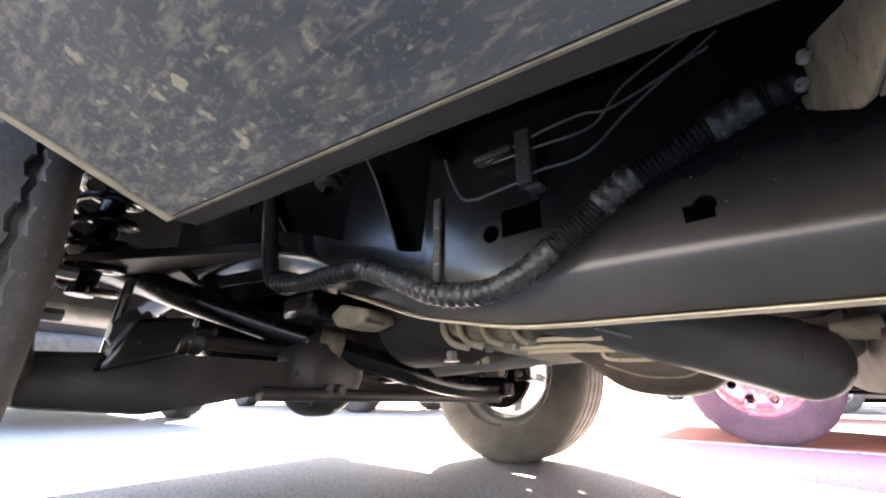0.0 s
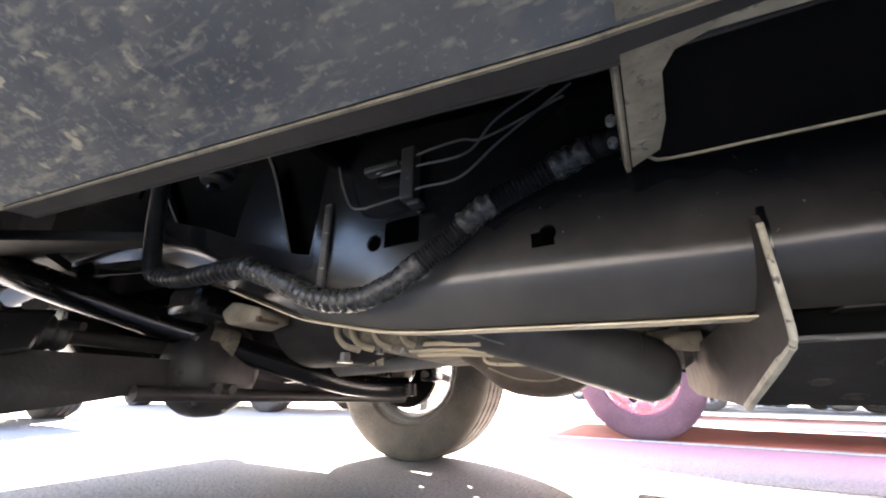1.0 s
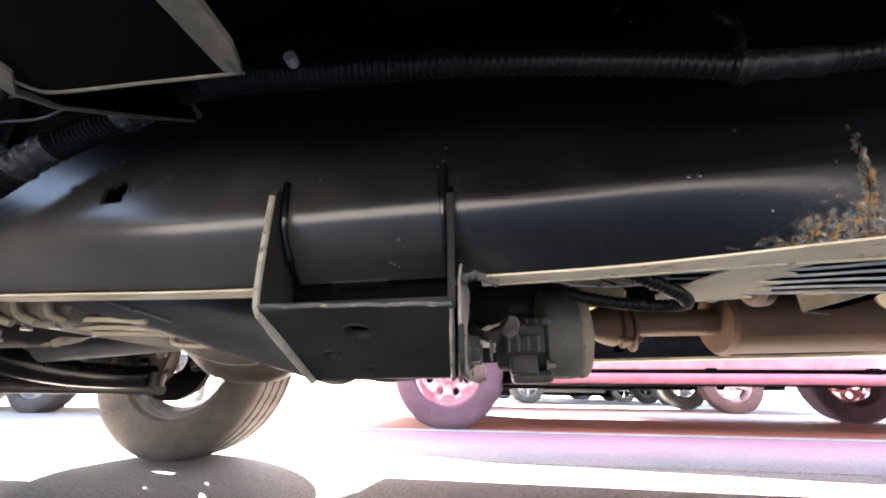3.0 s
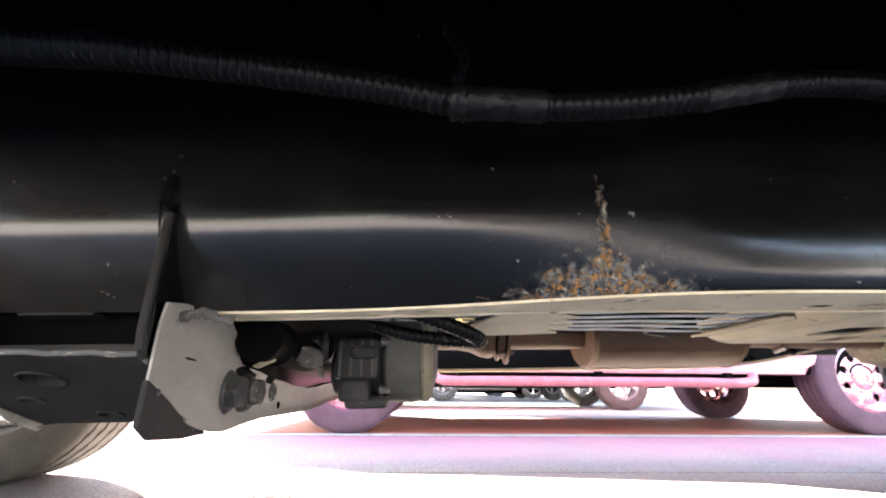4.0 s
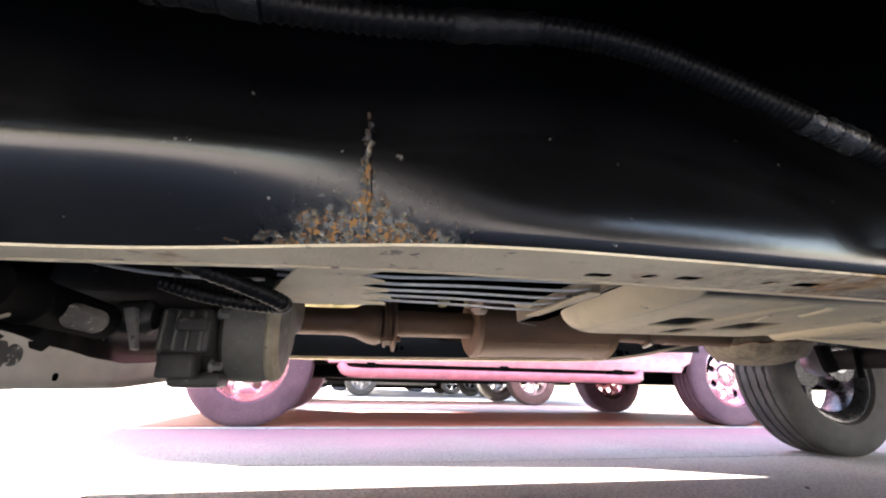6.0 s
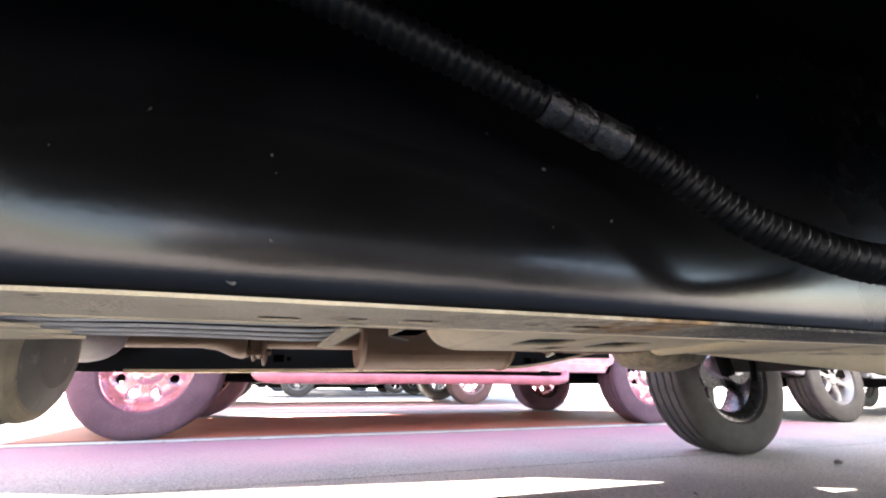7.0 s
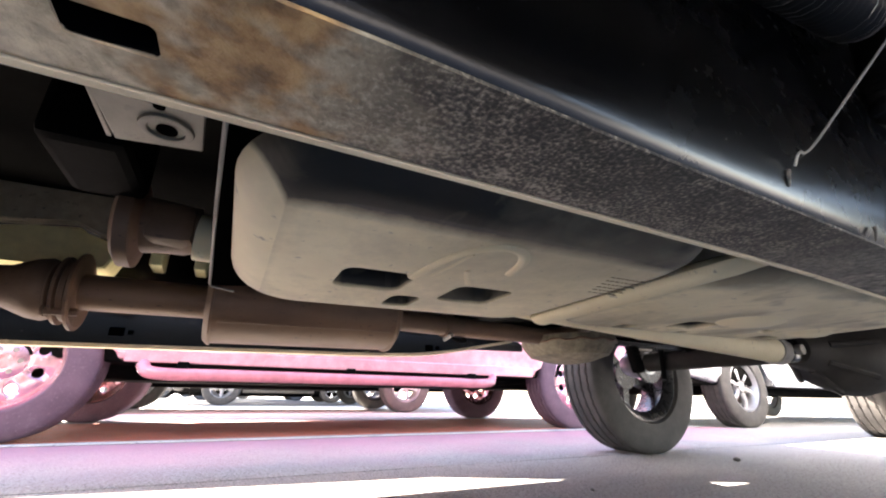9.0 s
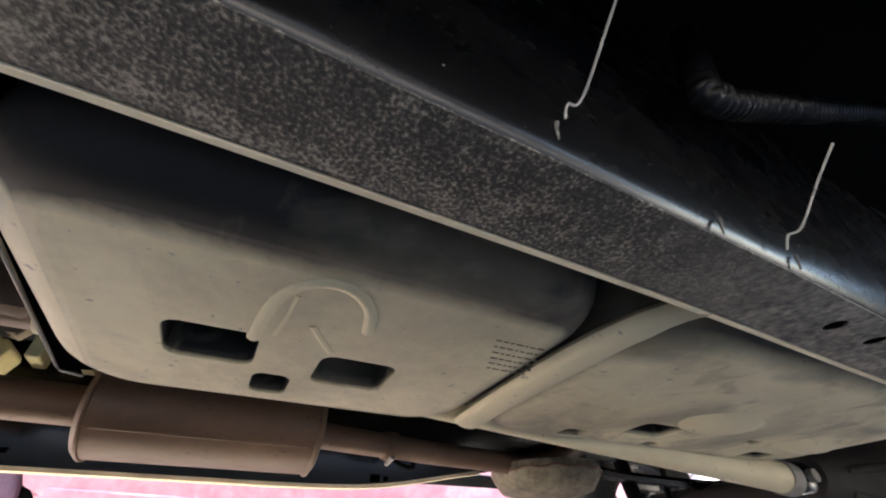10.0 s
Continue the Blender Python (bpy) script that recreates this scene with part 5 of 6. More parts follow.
# ---- exhaust ----
muffler = part("muffler", tube([Vector((0.806, 0.395, 0.43)), Vector((0.812, 0.395, 0.43)), Vector((1.222, 0.395, 0.43)), Vector((1.228, 0.395, 0.43))], lambda u, g: 0.080 if u in (0, 1) else 0.085, 36, squash=(1.25, 1)), RUST, truck, "brown weathered oval muffler")
for x in (0.812, 1.214):
    part("end_seam", tube([Vector((x, 0.395, 0.43)), Vector((x + 0.004, 0.395, 0.43)), Vector((x + 0.008, 0.395, 0.43))], lambda u, g: 0.0895 if u > 0 else 0.086, 36, squash=(1.245, 1)), RUST, muffler)
part("muffler_seam", box((0.83, 0.305, 0.3755), (1.20, 0.309, 0.3775), 0.0008), RUST, muffler)
pipe = part("exhaust_pipe", tube(spline([(-0.10, 0.30, 0.42), (0.20, 0.36, 0.43), (0.50, 0.385, 0.432), (0.806, 0.395, 0.432)], 10), 0.036, 20), RUST, truck, "brown exhaust pipe")
for x, r, w in ((0.560, 0.066, 0.010), (0.584, 0.076, 0.009), (0.571, 0.060, 0.016), (0.545, 0.056, 0.012)):
    part("pipe_flange", lathe([(-w / 2, r * 0.9), (-w / 4, r), (w / 4, r), (w / 2, r * 0.9)], "x", 28, (x, 0.388, 0.432)), RUST, pipe)
part("pipe_cone", lathe([(0.455, 0.037), (0.480, 0.040), (0.515, 0.056), (0.535, 0.060), (0.545, 0.056)], "x", 28, (0, 0.387, 0.432)), RUST, pipe)
part("flange_bolt", hexbolt((0.575, 0.350, 0.385), "x", 0.008, 0.05), RUST, pipe)
tail = part("tail_pipe", tube(spline([(1.225, 0.395, 0.425), (1.40, 0.43, 0.425), (1.65, 0.47, 0.425), (1.95, 0.52, 0.44), (2.3, 0.58, 0.56), (2.7, 0.60, 0.62), (3.2, 0.60, 0.50), (3.8, 0.60, 0.45)], 8), 0.028, 16), RUST, truck)
part("pipe_clamp", tube([Vector((1.405, 0.431, 0.425)), Vector((1.435, 0.437, 0.425))], 0.033, 16), RUST, tail)
part("clamp_bolt", bar((1.42, 0.405, 0.395), (1.42, 0.45, 0.388), 0.006, 8), BOLT, tail)
part("hanger_rod", tube(spline([(1.42, 0.43, 0.40), (1.46, 0.44, 0.385), (1.50, 0.47, 0.39), (1.50, 0.49, 0.42)], 5), 0.006, 8), DARK, tail)
dish = part("resonator_bowl", lathe([(0.425, 0.165), (0.410, 0.168), (0.392, 0.160), (0.362, 0.138), (0.345, 0.085), (0.338, 0.05)], "z", 36, (1.965, 0.52, 0)), LIPS, truck, "brown dusty heat shield bowl with a torn rim")
part("torn_rim", tube([Vector((1.965 + (0.167 + 0.006 * math.sin(i * 2.3)) * math.cos(a), 0.52 + 0.167 * math.sin(a), 0.405 + 0.004 * math.sin(i * 1.7))) for i, a in ((k, math.pi * (1.0 + k / 24)) for k in range(25))], 0.004, 6), RUST, dish)

# ---- rear axle and driveshaft ----
shaft = part("driveshaft", bar((0.80, 0.02, 0.448), (2.26, 0.0, 0.336), 0.034, 24), TANK, truck, "dusty grey tubular driveshaft")
part("shaft_collar", bar((2.225, 0.0005, 0.3387), (2.262, 0, 0.336), 0.038, 24), CAST, shaft)
part("universal_joint", box((2.255, -0.035, 0.305), (2.315, 0.035, 0.370), 0.014), SATIN, shaft)
part("joint_cap", bar((2.285, -0.05, 0.337), (2.285, 0.05, 0.337), 0.014, 14), BOLT, shaft)
axle = part("rear_axle", lathe([(2.34, 0.045), (2.38, 0.055), (2.46, 0.070), (2.53, 0.110), (2.66, 0.135), (2.80, 0.125), (2.86, 0.08), (2.88, 0.03)], "x", 32, (0, 0.0, 0.345)), BRACKET, truck, "dark rear axle with its differential housing")
for k in range(5):
    a = math.pi * (0.95 + 0.275 * k)
    part("housing_rib", bar((2.42, 0.058 * math.cos(a), 0.345 + 0.058 * math.sin(a)), (2.56, 0.124 * math.cos(a), 0.345 + 0.124 * math.sin(a)), 0.010, 8), BRACKET, axle)
for s in (-1, 1):
    part("axle_tube", bar((2.775, s * 0.10, 0.375), (2.775, s * 0.82, 0.385), 0.045, 20), BRACKET, axle)
    part("leaf_spring", tube(spline([(2.0, s * 0.56, 0.47), (2.3, s * 0.56, 0.435), (2.775, s * 0.56, 0.43), (3.0, s * 0.56, 0.45), (3.4, s * 0.56, 0.52)], 6), 0.03, 8, squash=(1, 0.6)), SATIN, axle)
    part("brake_backing_plate", lathe([(-0.008, 0.095), (0.0, 0.10), (0.008, 0.095)], "y", 36, (2.775, s * 0.82, 0.381)), BLACKRIM, axle)
    part("brake_caliper", box((2.68, s * 0.83 - 0.03, 0.44), (2.82, s * 0.83 + 0.04, 0.51), 0.015), BOLT, axle)
    part("axle_hub", lathe([(-0.05, 0.055), (0.0, 0.07), (0.05, 0.065), (0.09, 0.05)], "y", 24, (2.775, s * 0.86, 0.381)), ALLOY, axle)
    part("shock_absorber", bar((2.50, s * 0.66, 0.33), (2.30, s * 0.58, 0.80), 0.028, 16), DARK, axle)
    part("sway_link", bar((2.72, s * 0.70, 0.30), (2.70, s * 0.66, 0.62), 0.012, 10), DARK, axle)

# ---- transfer case, shift motor and the lines between rail and tank ----
gearbox = part("transfer_case", box((0.0, -0.04, 0.350), (0.37, 0.22, 0.56), 0.05, seg=4), AXLE, truck, "dark grimy cast transfer case")
part("output_housing", prism([(0.30, 0.485), (0.415, 0.506), (0.560, 0.494), (0.596, 0.497), (0.614, 0.541), (0.600, 0.560), (0.560, 0.562), (0.534, 0.590), (0.456, 0.570), (0.30, 0.560)], "y", 0.45, 0.53, 0.008), CREAM, gearbox, "cream coated output housing")
part("housing_rim", prism([(0.30, 0.566), (0.456, 0.575), (0.534, 0.595), (0.600, 0.566), (0.618, 0.552), (0.640, 0.585), (0.640, 0.66), (0.30, 0.66)], "y", 0.42, 0.45, 0.006), TAN, gearbox)
for x in (0.700, 0.775):
    part("casting_lug", box((x, 0.285, 0.473), (x + 0.022, 0.345, 0.525), 0.004), CREAM, gearbox)
part("yoke_flange", lathe([(0.705, 0.05), (0.712, 0.062), (0.728, 0.062), (0.735, 0.04), (0.80, 0.034)], "x", 24, (0, 0.025, 0.458)), RUST, gearbox)
part("universal_joint", box((0.735, -0.015, 0.425), (0.80, 0.06, 0.485), 0.016), RUST, gearbox)
mplate = part("mount_plate", prism([(0.738, -0.315), (0.822, -0.318), (0.815, -0.222), (0.744, -0.212)], "z", 0.450, 0.454, 0.0015), GALV, gearbox)
part("mount_ridge", lathe([(0.4478, 0.015), (0.4470, 0.018), (0.4478, 0.021), (0.4505, 0.022), (0.4505, 0.014)], "z", 28, (0.788, -0.249, 0), closed=True), GALV, mplate)
# Black discs paint the shade of two holes in the plate.
for x, y, r in ((0.788, -0.247, 0.0085), (0.786, -0.281, 0.0045)):
    part("hole_shade", lathe([(0.4488, 0.0005), (0.4488, r), (0.4502, r), (0.4502, 0.0005)], "z", 18, (x, y, 0)), VOID, mplate)
part("plate_fold", prism([(0.738, 0.450), (0.742, 0.450), (0.738, 0.500), (0.734, 0.500)], "y", -0.315, -0.214, 0.0008), GALV, mplate)
part("mount_block", box((0.66, -0.16, 0.47), (0.74, -0.02, 0.56), 0.012), DARK, gearbox)
motor = part("shift_motor", lathe([(0.322, 0.050), (0.326, 0.070), (0.334, 0.078), (0.372, 0.080), (0.388, 0.076), (0.404, 0.066), (0.412, 0.040)], "x", 40, (0, -0.135, 0.345)), GREYPLASTIC, truck, "grey-black plastic shift motor with ribbed cover")
part("motor_body", lathe([(0.250, 0.030), (0.254, 0.038), (0.325, 0.042)], "x", 32, (0, -0.165, 0.318)), PLASTIC, motor)
part("motor_block", box((0.262, -0.232, 0.298), (0.325, -0.185, 0.356), 0.007), PLASTIC, motor)
part("connector", box((0.270, -0.236, 0.268), (0.312, -0.198, 0.300), 0.005), PLASTIC, motor)
part("connector", box((0.284, -0.240, 0.326), (0.322, -0.210, 0.344), 0.005), PLASTIC, motor)
for x in (0.268, 0.283, 0.298, 0.313):
    part("cover_rib", box((x, -0.2355, 0.302), (x + 0.004, -0.2290, 0.352), 0.0012), GREYPLASTIC, motor)
for y, z in ((-0.212, 0.352), (-0.214, 0.284), (-0.135, 0.355)):
    part("clip_bolt", hexbolt((0.334, y, z), "x", 0.006, 0.012), BOLT, motor)
part("motor_foot", box((0.272, -0.205, 0.258), (0.338, -0.150, 0.278), 0.008), PLASTIC, motor)
part("cover_rim", lathe([(0.386, 0.0775), (0.390, 0.079), (0.398, 0.077), (0.404, 0.070)], "x", 40, (0, -0.135, 0.345)), TAN, motor)
part("gear_sensor", lathe([(0.212, 0.020), (0.245, 0.023), (0.252, 0.016)], "x", 24, (0, -0.215, 0.345)), PLASTIC, motor)
part("clip_bracket", prism([(0.228, 0.35), (0.246, 0.30), (0.250, 0.302), (0.240, 0.352)], "y", -0.25, -0.235, 0.001), EDGE, motor)
motor.location = (-0.033, 0.075, 0.0)
loop = part("cable_loop", conduit([(0.325, -0.428, 0.349), (0.355, -0.420, 0.338), (0.383, -0.406, 0.330), (0.404, -0.388, 0.324), (0.411, -0.370, 0.322), (0.400, -0.353, 0.324), (0.37, -0.346, 0.328), (0.335, -0.345, 0.334), (0.30, -0.34, 0.345)], 0.0072, 0.006, 0.14), HOSE, truck, "dusty taped cable looping below the rail")
part("thin_wire", tube(spline([(0.25, -0.43, 0.347), (0.29, -0.40, 0.341), (0.34, -0.375, 0.342), (0.39, -0.36, 0.347)], 6), 0.0016, 6), EDGE, loop)
# tan plate with torn fingers, and the row of fuel lines
fing = [(0.438, -0.466), (0.424, -0.43), (0.411, -0.394), (0.393, -0.345), (0.404, -0.318), (0.434, -0.311), (0.468, -0.316), (0.502, -0.322), (0.474, -0.338), (0.505, -0.352), (0.472, -0.366), (0.500, -0.380), (0.466, -0.392), (0.494, -0.410), (0.470, -0.425), (0.49, -0.445), (0.470, -0.466)]
bm = bmesh.new()
lo, hi = [bm.verts.new((x, y, 0.3355)) for x, y in fing], [bm.verts.new((x, y, 0.3378)) for x, y in fing]
bm.faces.new(lo), bm.faces.new(hi)
for i in range(len(fing)):
    bm.faces.new((lo[i], lo[(i + 1) % len(fing)], hi[(i + 1) % len(fing)], hi[i]))
part("dust_shield", bm, DUSTY, truck, "dusty tan plate with a torn edge")
for k in range(5):
    y, yr = -0.414 + 0.0215 * k, -0.432 + 0.031 * k
    part("fuel_line", tube(spline([(0.40, y + 0.012, 0.352), (0.452, y + 0.008, 0.348), (0.490, y, 0.340), (0.57, (y + yr) / 2, 0.340), (0.66, yr, 0.339), (0.692, yr, 0.342)], 6), 0.0014, 8), LINES, truck)
clip = part("line_clip", prism([(0.680, -0.412), (0.694, -0.412), (0.6835, -0.300), (0.671, -0.294)], "z", 0.3335, 0.3360, 0.0008), DUSTY, truck)
part("clip_fold", prism([(0.694, -0.412), (0.6955, -0.412), (0.6850, -0.300), (0.6835, -0.300)], "z", 0.3335, 0.3450, 0.0004), TAN, clip)
# Black sheet added to paint the shaded gap between the fuel lines.
part("gap_dark_panel", box((0.43, -0.462, 0.358), (0.70, -0.25, 0.372), 0.004), VOID, truck)

# ---- wiring along the rail ----
def thick(x):
    return float(np.interp(x, [-0.6, 0.0, 0.25, 0.55, 0.8, 0.95], [0.0160, 0.0135, 0.0085, 0.0072, 0.0085, 0.0112]))


def harness(name, pts, pitch, depth, mat, label="", grow=0.0, parent=None):
    line = spline(pts, 14)
    fine = []
    for a, b in zip(line, line[1:]):
        k = max(1, int((b - a).length / (pitch / 8) + 0.5))
        fine += [a.lerp(b, i / k) for i in range(k)]
    fine.append(line[-1])
    total = [0.0]
    for a, b in zip(fine, fine[1:]):
        total.append(total[-1] + (b - a).length)
    size = np.array([thick(p.x) + grow for p in fine])
    total = np.array(total)
    rad = lambda u, g: float(size[min(len(size) - 1, int(np.searchsorted(total, g)))]) * (1 - depth * (0.5 + 0.5 * math.cos(2 * math.pi * g / pitch)) + (0.05 * math.sin(g * 310) * math.sin(g * 173) if depth < 0.1 else 0))
    return part(name, tube(fine, rad, 14), mat, parent or truck, label)


H = [(-0.915, -0.525, 0.74), (-0.911, -0.522, 0.655), (-0.893, -0.520, 0.5625), (-0.868, -0.520, 0.492), (-0.840, -0.520, 0.467), (-0.766, -0.520, 0.453), (-0.672, -0.520, 0.4515), (-0.603, -0.520, 0.4495), (-0.528, -0.518, 0.418), (-0.456, -0.516, 0.386), (-0.387, -0.516, 0.3765), (-0.334, -0.520, 0.3865),
     (-0.291, -0.520, 0.411), (-0.250, -0.520, 0.437), (-0.2124, -0.522, 0.462), (-0.1675, -0.523, 0.479), (-0.1075, -0.5285, 0.496), (-0.05, -0.545, 0.499), (0.03, -0.568, 0.478), (0.115, -0.585, 0.456), (0.19, -0.592, 0.4452), (0.2405, -0.592, 0.4385), (0.29, -0.592, 0.4315), (0.34, -0.592, 0.423), (0.375, -0.592, 0.416),
     (0.42, -0.592, 0.414), (0.468, -0.592, 0.4165), (0.507, -0.5915, 0.4225), (0.553, -0.590, 0.4327), (0.6076, -0.587, 0.438), (0.665, -0.582, 0.434), (0.75, -0.575, 0.418), (0.817, -0.5715, 0.4012), (0.865, -0.575, 0.375), (0.90, -0.583, 0.359), (0.935, -0.591, 0.350), (0.982, -0.592, 0.354), (1.058, -0.592, 0.367), (1.10, -0.592, 0.38),
     (1.13, -0.588, 0.43), (1.135, -0.565, 0.52)]
loom = harness("wiring_harness", H, 0.005, 0.17, HOSE, "black corrugated wiring conduit with dusty tape wraps")
def stretch(x0, x1):
    """The stretch of the conduit's line between two stations."""
    return [p for p in spline(H, 6) if x0 <= p.x <= x1][::2]


for pts, skin, grow in ((H[4:7], HOSE, 0.0008), (H[6:8], HOSE, 0.0014), (H[7:13], TAPE, 0.0008), (stretch(-0.240, -0.190), TAPE, 0.0010), (stretch(-0.128, -0.085), TAPE, 0.0016), (stretch(-0.088, 0.0), HOSE, 0.0004), (H[24:26], DARKTAPE, 0.0008), (H[27:29], DARKTAPE, 0.0008), (stretch(0.745, 0.80), TAPE, 0.0003)):
    harness("tape_wrap", pts if len(pts) > 2 else [pts[0], Vector(pts[0]).lerp(Vector(pts[1]), 0.5), pts[1]], 0.014, 0.05, skin, grow=grow, parent=loom)
part("tie_wrap", tube([Vector((0.372 + 0.002 * k, -0.592, 0.4165 - 0.0004 * k)) for k in range(5)], lambda u, g: 0.0096 + 0.0008 * math.sin(g * 900), 12), DARKTAPE, loom)
part("tie_stem", tube(spline([(0.374, -0.598, 0.424), (0.379, -0.594, 0.445), (0.371, -0.588, 0.470), (0.382, -0.574, 0.50)], 5), lambda u, g: 0.0030 * (1 + 0.25 * math.sin(g * 400) * math.sin(g * 170)), 8), DARKTAPE, loom)
small = part("branch_conduit", conduit([(1.335, -0.560, 0.57), (1.297, -0.560, 0.48), (1.270, -0.560, 0.428), (1.268, -0.560, 0.411), (1.286, -0.562, 0.411), (1.345, -0.572, 0.432), (1.42, -0.585, 0.461), (1.50, -0.600, 0.492), (1.60, -0.615, 0.525)], 0.0105, 0.006, 0.15), HOSE, truck, "thin corrugated branch conduit")
part("tape_wrap", tube([Vector((1.330, -0.560, 0.56)), Vector((1.297, -0.560, 0.48)), Vector((1.271, -0.560, 0.430)), Vector((1.268, -0.560, 0.412)), Vector((1.280, -0.561, 0.4105))], lambda u, g: 0.0118 * (1 + 0.06 * math.sin(g * 500)), 12), DARKTAPE, small)
for pts in ([(1.159, -0.533, 0.350), (1.159, -0.537, 0.357), (1.165, -0.5425, 0.3602), (1.1640, -0.5766, 0.3905), (1.1630, -0.612, 0.4220)], [(1.337, -0.528, 0.330), (1.337, -0.533, 0.338), (1.343, -0.540, 0.342), (1.340, -0.562, 0.362), (1.339, -0.580, 0.378)]):
    part("drip_wire", tube(spline(pts, 6), 0.0008, 6), EDGE, truck, "fine bare wire")
for x, y, z in ((1.155, -0.5300, 0.3455), (1.2755, -0.5260, 0.3315), (1.358, -0.5235, 0.3330)):
    part("paint_drip", tube(spline([(x, y - 0.0005, z + 0.002), (x - 0.001, y, z - 0.003), (x + 0.001, y + 0.002, z - 0.008)], 5), lambda u, g: 0.0014 - 0.0008 * u, 6), GRIME, truck)


# ---- lines and clips on the front of the rail ----
for pts in ([(-0.393, -0.505, 0.512), (-0.326, -0.505, 0.517), (-0.306, -0.505, 0.523), (-0.247, -0.505, 0.524), (-0.192, -0.505, 0.561), (-0.10, -0.505, 0.615)],
            [(-0.38, -0.503, 0.565), (-0.306, -0.505, 0.577), (-0.247, -0.505, 0.580), (-0.208, -0.505, 0.573), (-0.11, -0.505, 0.600)],
            [(-0.37, -0.503, 0.560), (-0.304, -0.505, 0.558), (-0.236, -0.505, 0.558), (-0.193, -0.505, 0.597), (-0.10, -0.505, 0.635)]):
    part("brake_line", tube(spline(pts, 8), 0.0016, 8), STEEL, truck)
part("line_clip", box((-0.334, -0.512, 0.508), (-0.312, -0.492, 0.590), 0.003), PLASTIC, truck)
part("line_clip", box((-0.322, -0.512, 0.497), (-0.302, -0.494, 0.505), 0.003), PLASTIC, truck)
part("line_clip", box((-0.40, -0.510, 0.566), (-0.34, -0.492, 0.578), 0.004), PLASTIC, truck)
part("gusset_edge", tube(spline([(-0.507, -0.50, 0.658), (-0.465, -0.50, 0.619), (-0.444, -0.50, 0.562), (-0.424, -0.50, 0.523), (-0.393, -0.503, 0.512)], 6), 0.0018, 6), STEEL, truck)
part("seam_strip", box((-0.484, -0.492, 0.40), (-0.471, -0.484, 0.545), 0.003), GRIME, truck)
for pts in ([(-1.097, -0.45, 0.80), (-0.981, -0.45, 0.65), (-0.857, -0.45, 0.526), (-0.84, -0.45, 0.51)], [(-0.737, -0.45, 0.80), (-0.70, -0.45, 0.73), (-0.656, -0.45, 0.647), (-0.574, -0.45, 0.45)]):
    part("panel_edge", tube(spline(pts, 6), 0.0022, 6), STEEL, truck)
part("mount_panel", prism([(-0.755, 0.47), (-0.748, 0.60), (-0.73, 0.69), (-0.69, 0.715), (-0.656, 0.647), (-0.574, 0.45)], "y", -0.447, -0.437, 0.002), BLACK, truck)
# Dark sheet added behind the panels, standing in for the bay's shade.
part("bay_dark_backing", box((-1.75, -0.412, 0.50), (-0.49, -0.402, 0.93), 0.002), DARK, body)
tower = part("shock_tower", prism([(-1.45, 0.56), (-0.84, 0.505), (-0.857, 0.526), (-0.981, 0.65), (-1.097, 0.80), (-1.13, 0.88), (-1.45, 0.90)], "y", -0.447, -0.437, 0.003), BLACK, truck)
cut(tower, [box((-1.168, -0.45, 0.735), (-1.150, -0.40, 0.770), 0.004)])
cushion = part("body_mount", lathe([(0.553, 0.006), (0.555, 0.018), (0.561, 0.021), (0.564, 0.016), (0.569, 0.016), (0.572, 0.025), (0.579, 0.028), (0.582, 0.022), (0.587, 0.022), (0.590, 0.034), (0.599, 0.037), (0.606, 0.034), (0.66, 0.034)], "z", 28, (-0.600, -0.600, 0)), BRACKET, truck, "black ribbed rubber body mount")
part("mount_bolt", hexbolt((-0.600, -0.600, 0.550), "z", 0.007, 0.008), SATIN, cushion)

# ---- front axle and suspension ----
beam = part("front_axle_beam", prism([(-0.79, 0.24), (-0.60, 0.228), (-0.50, 0.245), (-0.39, 0.280), (0.0, 0.278), (0.62, 0.272), (0.62, 0.305), (0.0, 0.318), (-0.30, 0.352), (-0.60, 0.345), (-0.79, 0.33)], "x", -1.23, -1.10, 0.012), AXLE, truck, "black front axle beam")
part("engine_cradle", prism([(-0.47, 0.42), (-0.40, 0.345), (-0.20, 0.325), (0.20, 0.325), (0.40, 0.345), (0.47, 0.42), (0.47, 0.58), (-0.47, 0.58)], "x", -1.40, -1.30, 0.012), SATIN, truck)
cover = part("differential_cover", lathe([(-1.14, 0.125), (-1.09, 0.122), (-1.065, 0.108), (-1.045, 0.07), (-1.038, 0.02)], "x", 32, (0, -0.19, 0.345)), AXLE, truck, "black front differential cover")
for k in range(8):
    a = 2 * math.pi * k / 8 + 0.2
    part("cover_bolt", hexbolt((-1.072, -0.19 + 0.106 * math.cos(a), 0.345 + 0.106 * math.sin(a)), "x", 0.008, 0.016), BOLT if k % 3 == 0 else PLASTIC, cover)
for y in (-0.225, -0.185):
    part("plug_bolt", hexbolt((-1.04, y, 0.288), "x", 0.015, 0.034), PLASTIC, cover)
part("tie_rod", bar((-1.05, -0.40, 0.272), (-1.02, 0.62, 0.283), 0.017, 14), AXLE, truck)
sway = part("stabilizer_bar", tube(spline([(-1.47, -0.66, 0.585), (-1.36, -0.60, 0.545), (-1.255, -0.535, 0.503), (-1.17, -0.38, 0.452), (-1.08, -0.214, 0.404), (-1.03, -0.08, 0.372), (-0.985, 0.06, 0.338), (-0.965, 0.20, 0.318), (-0.935, 0.33, 0.314), (-0.8785, 0.415, 0.3165)], 8), 0.035, 18), SATIN, truck, "thick curved black stabilizer bar")
part("bar_clamp", tube([Vector((-1.092, -0.235, 0.410)), Vector((-1.066, -0.175, 0.396))], 0.043, 18), LIPS, sway)
part("clamp_ear", box((-1.10, -0.222, 0.415), (-1.07, -0.192, 0.465), 0.005), BRACKET, sway)
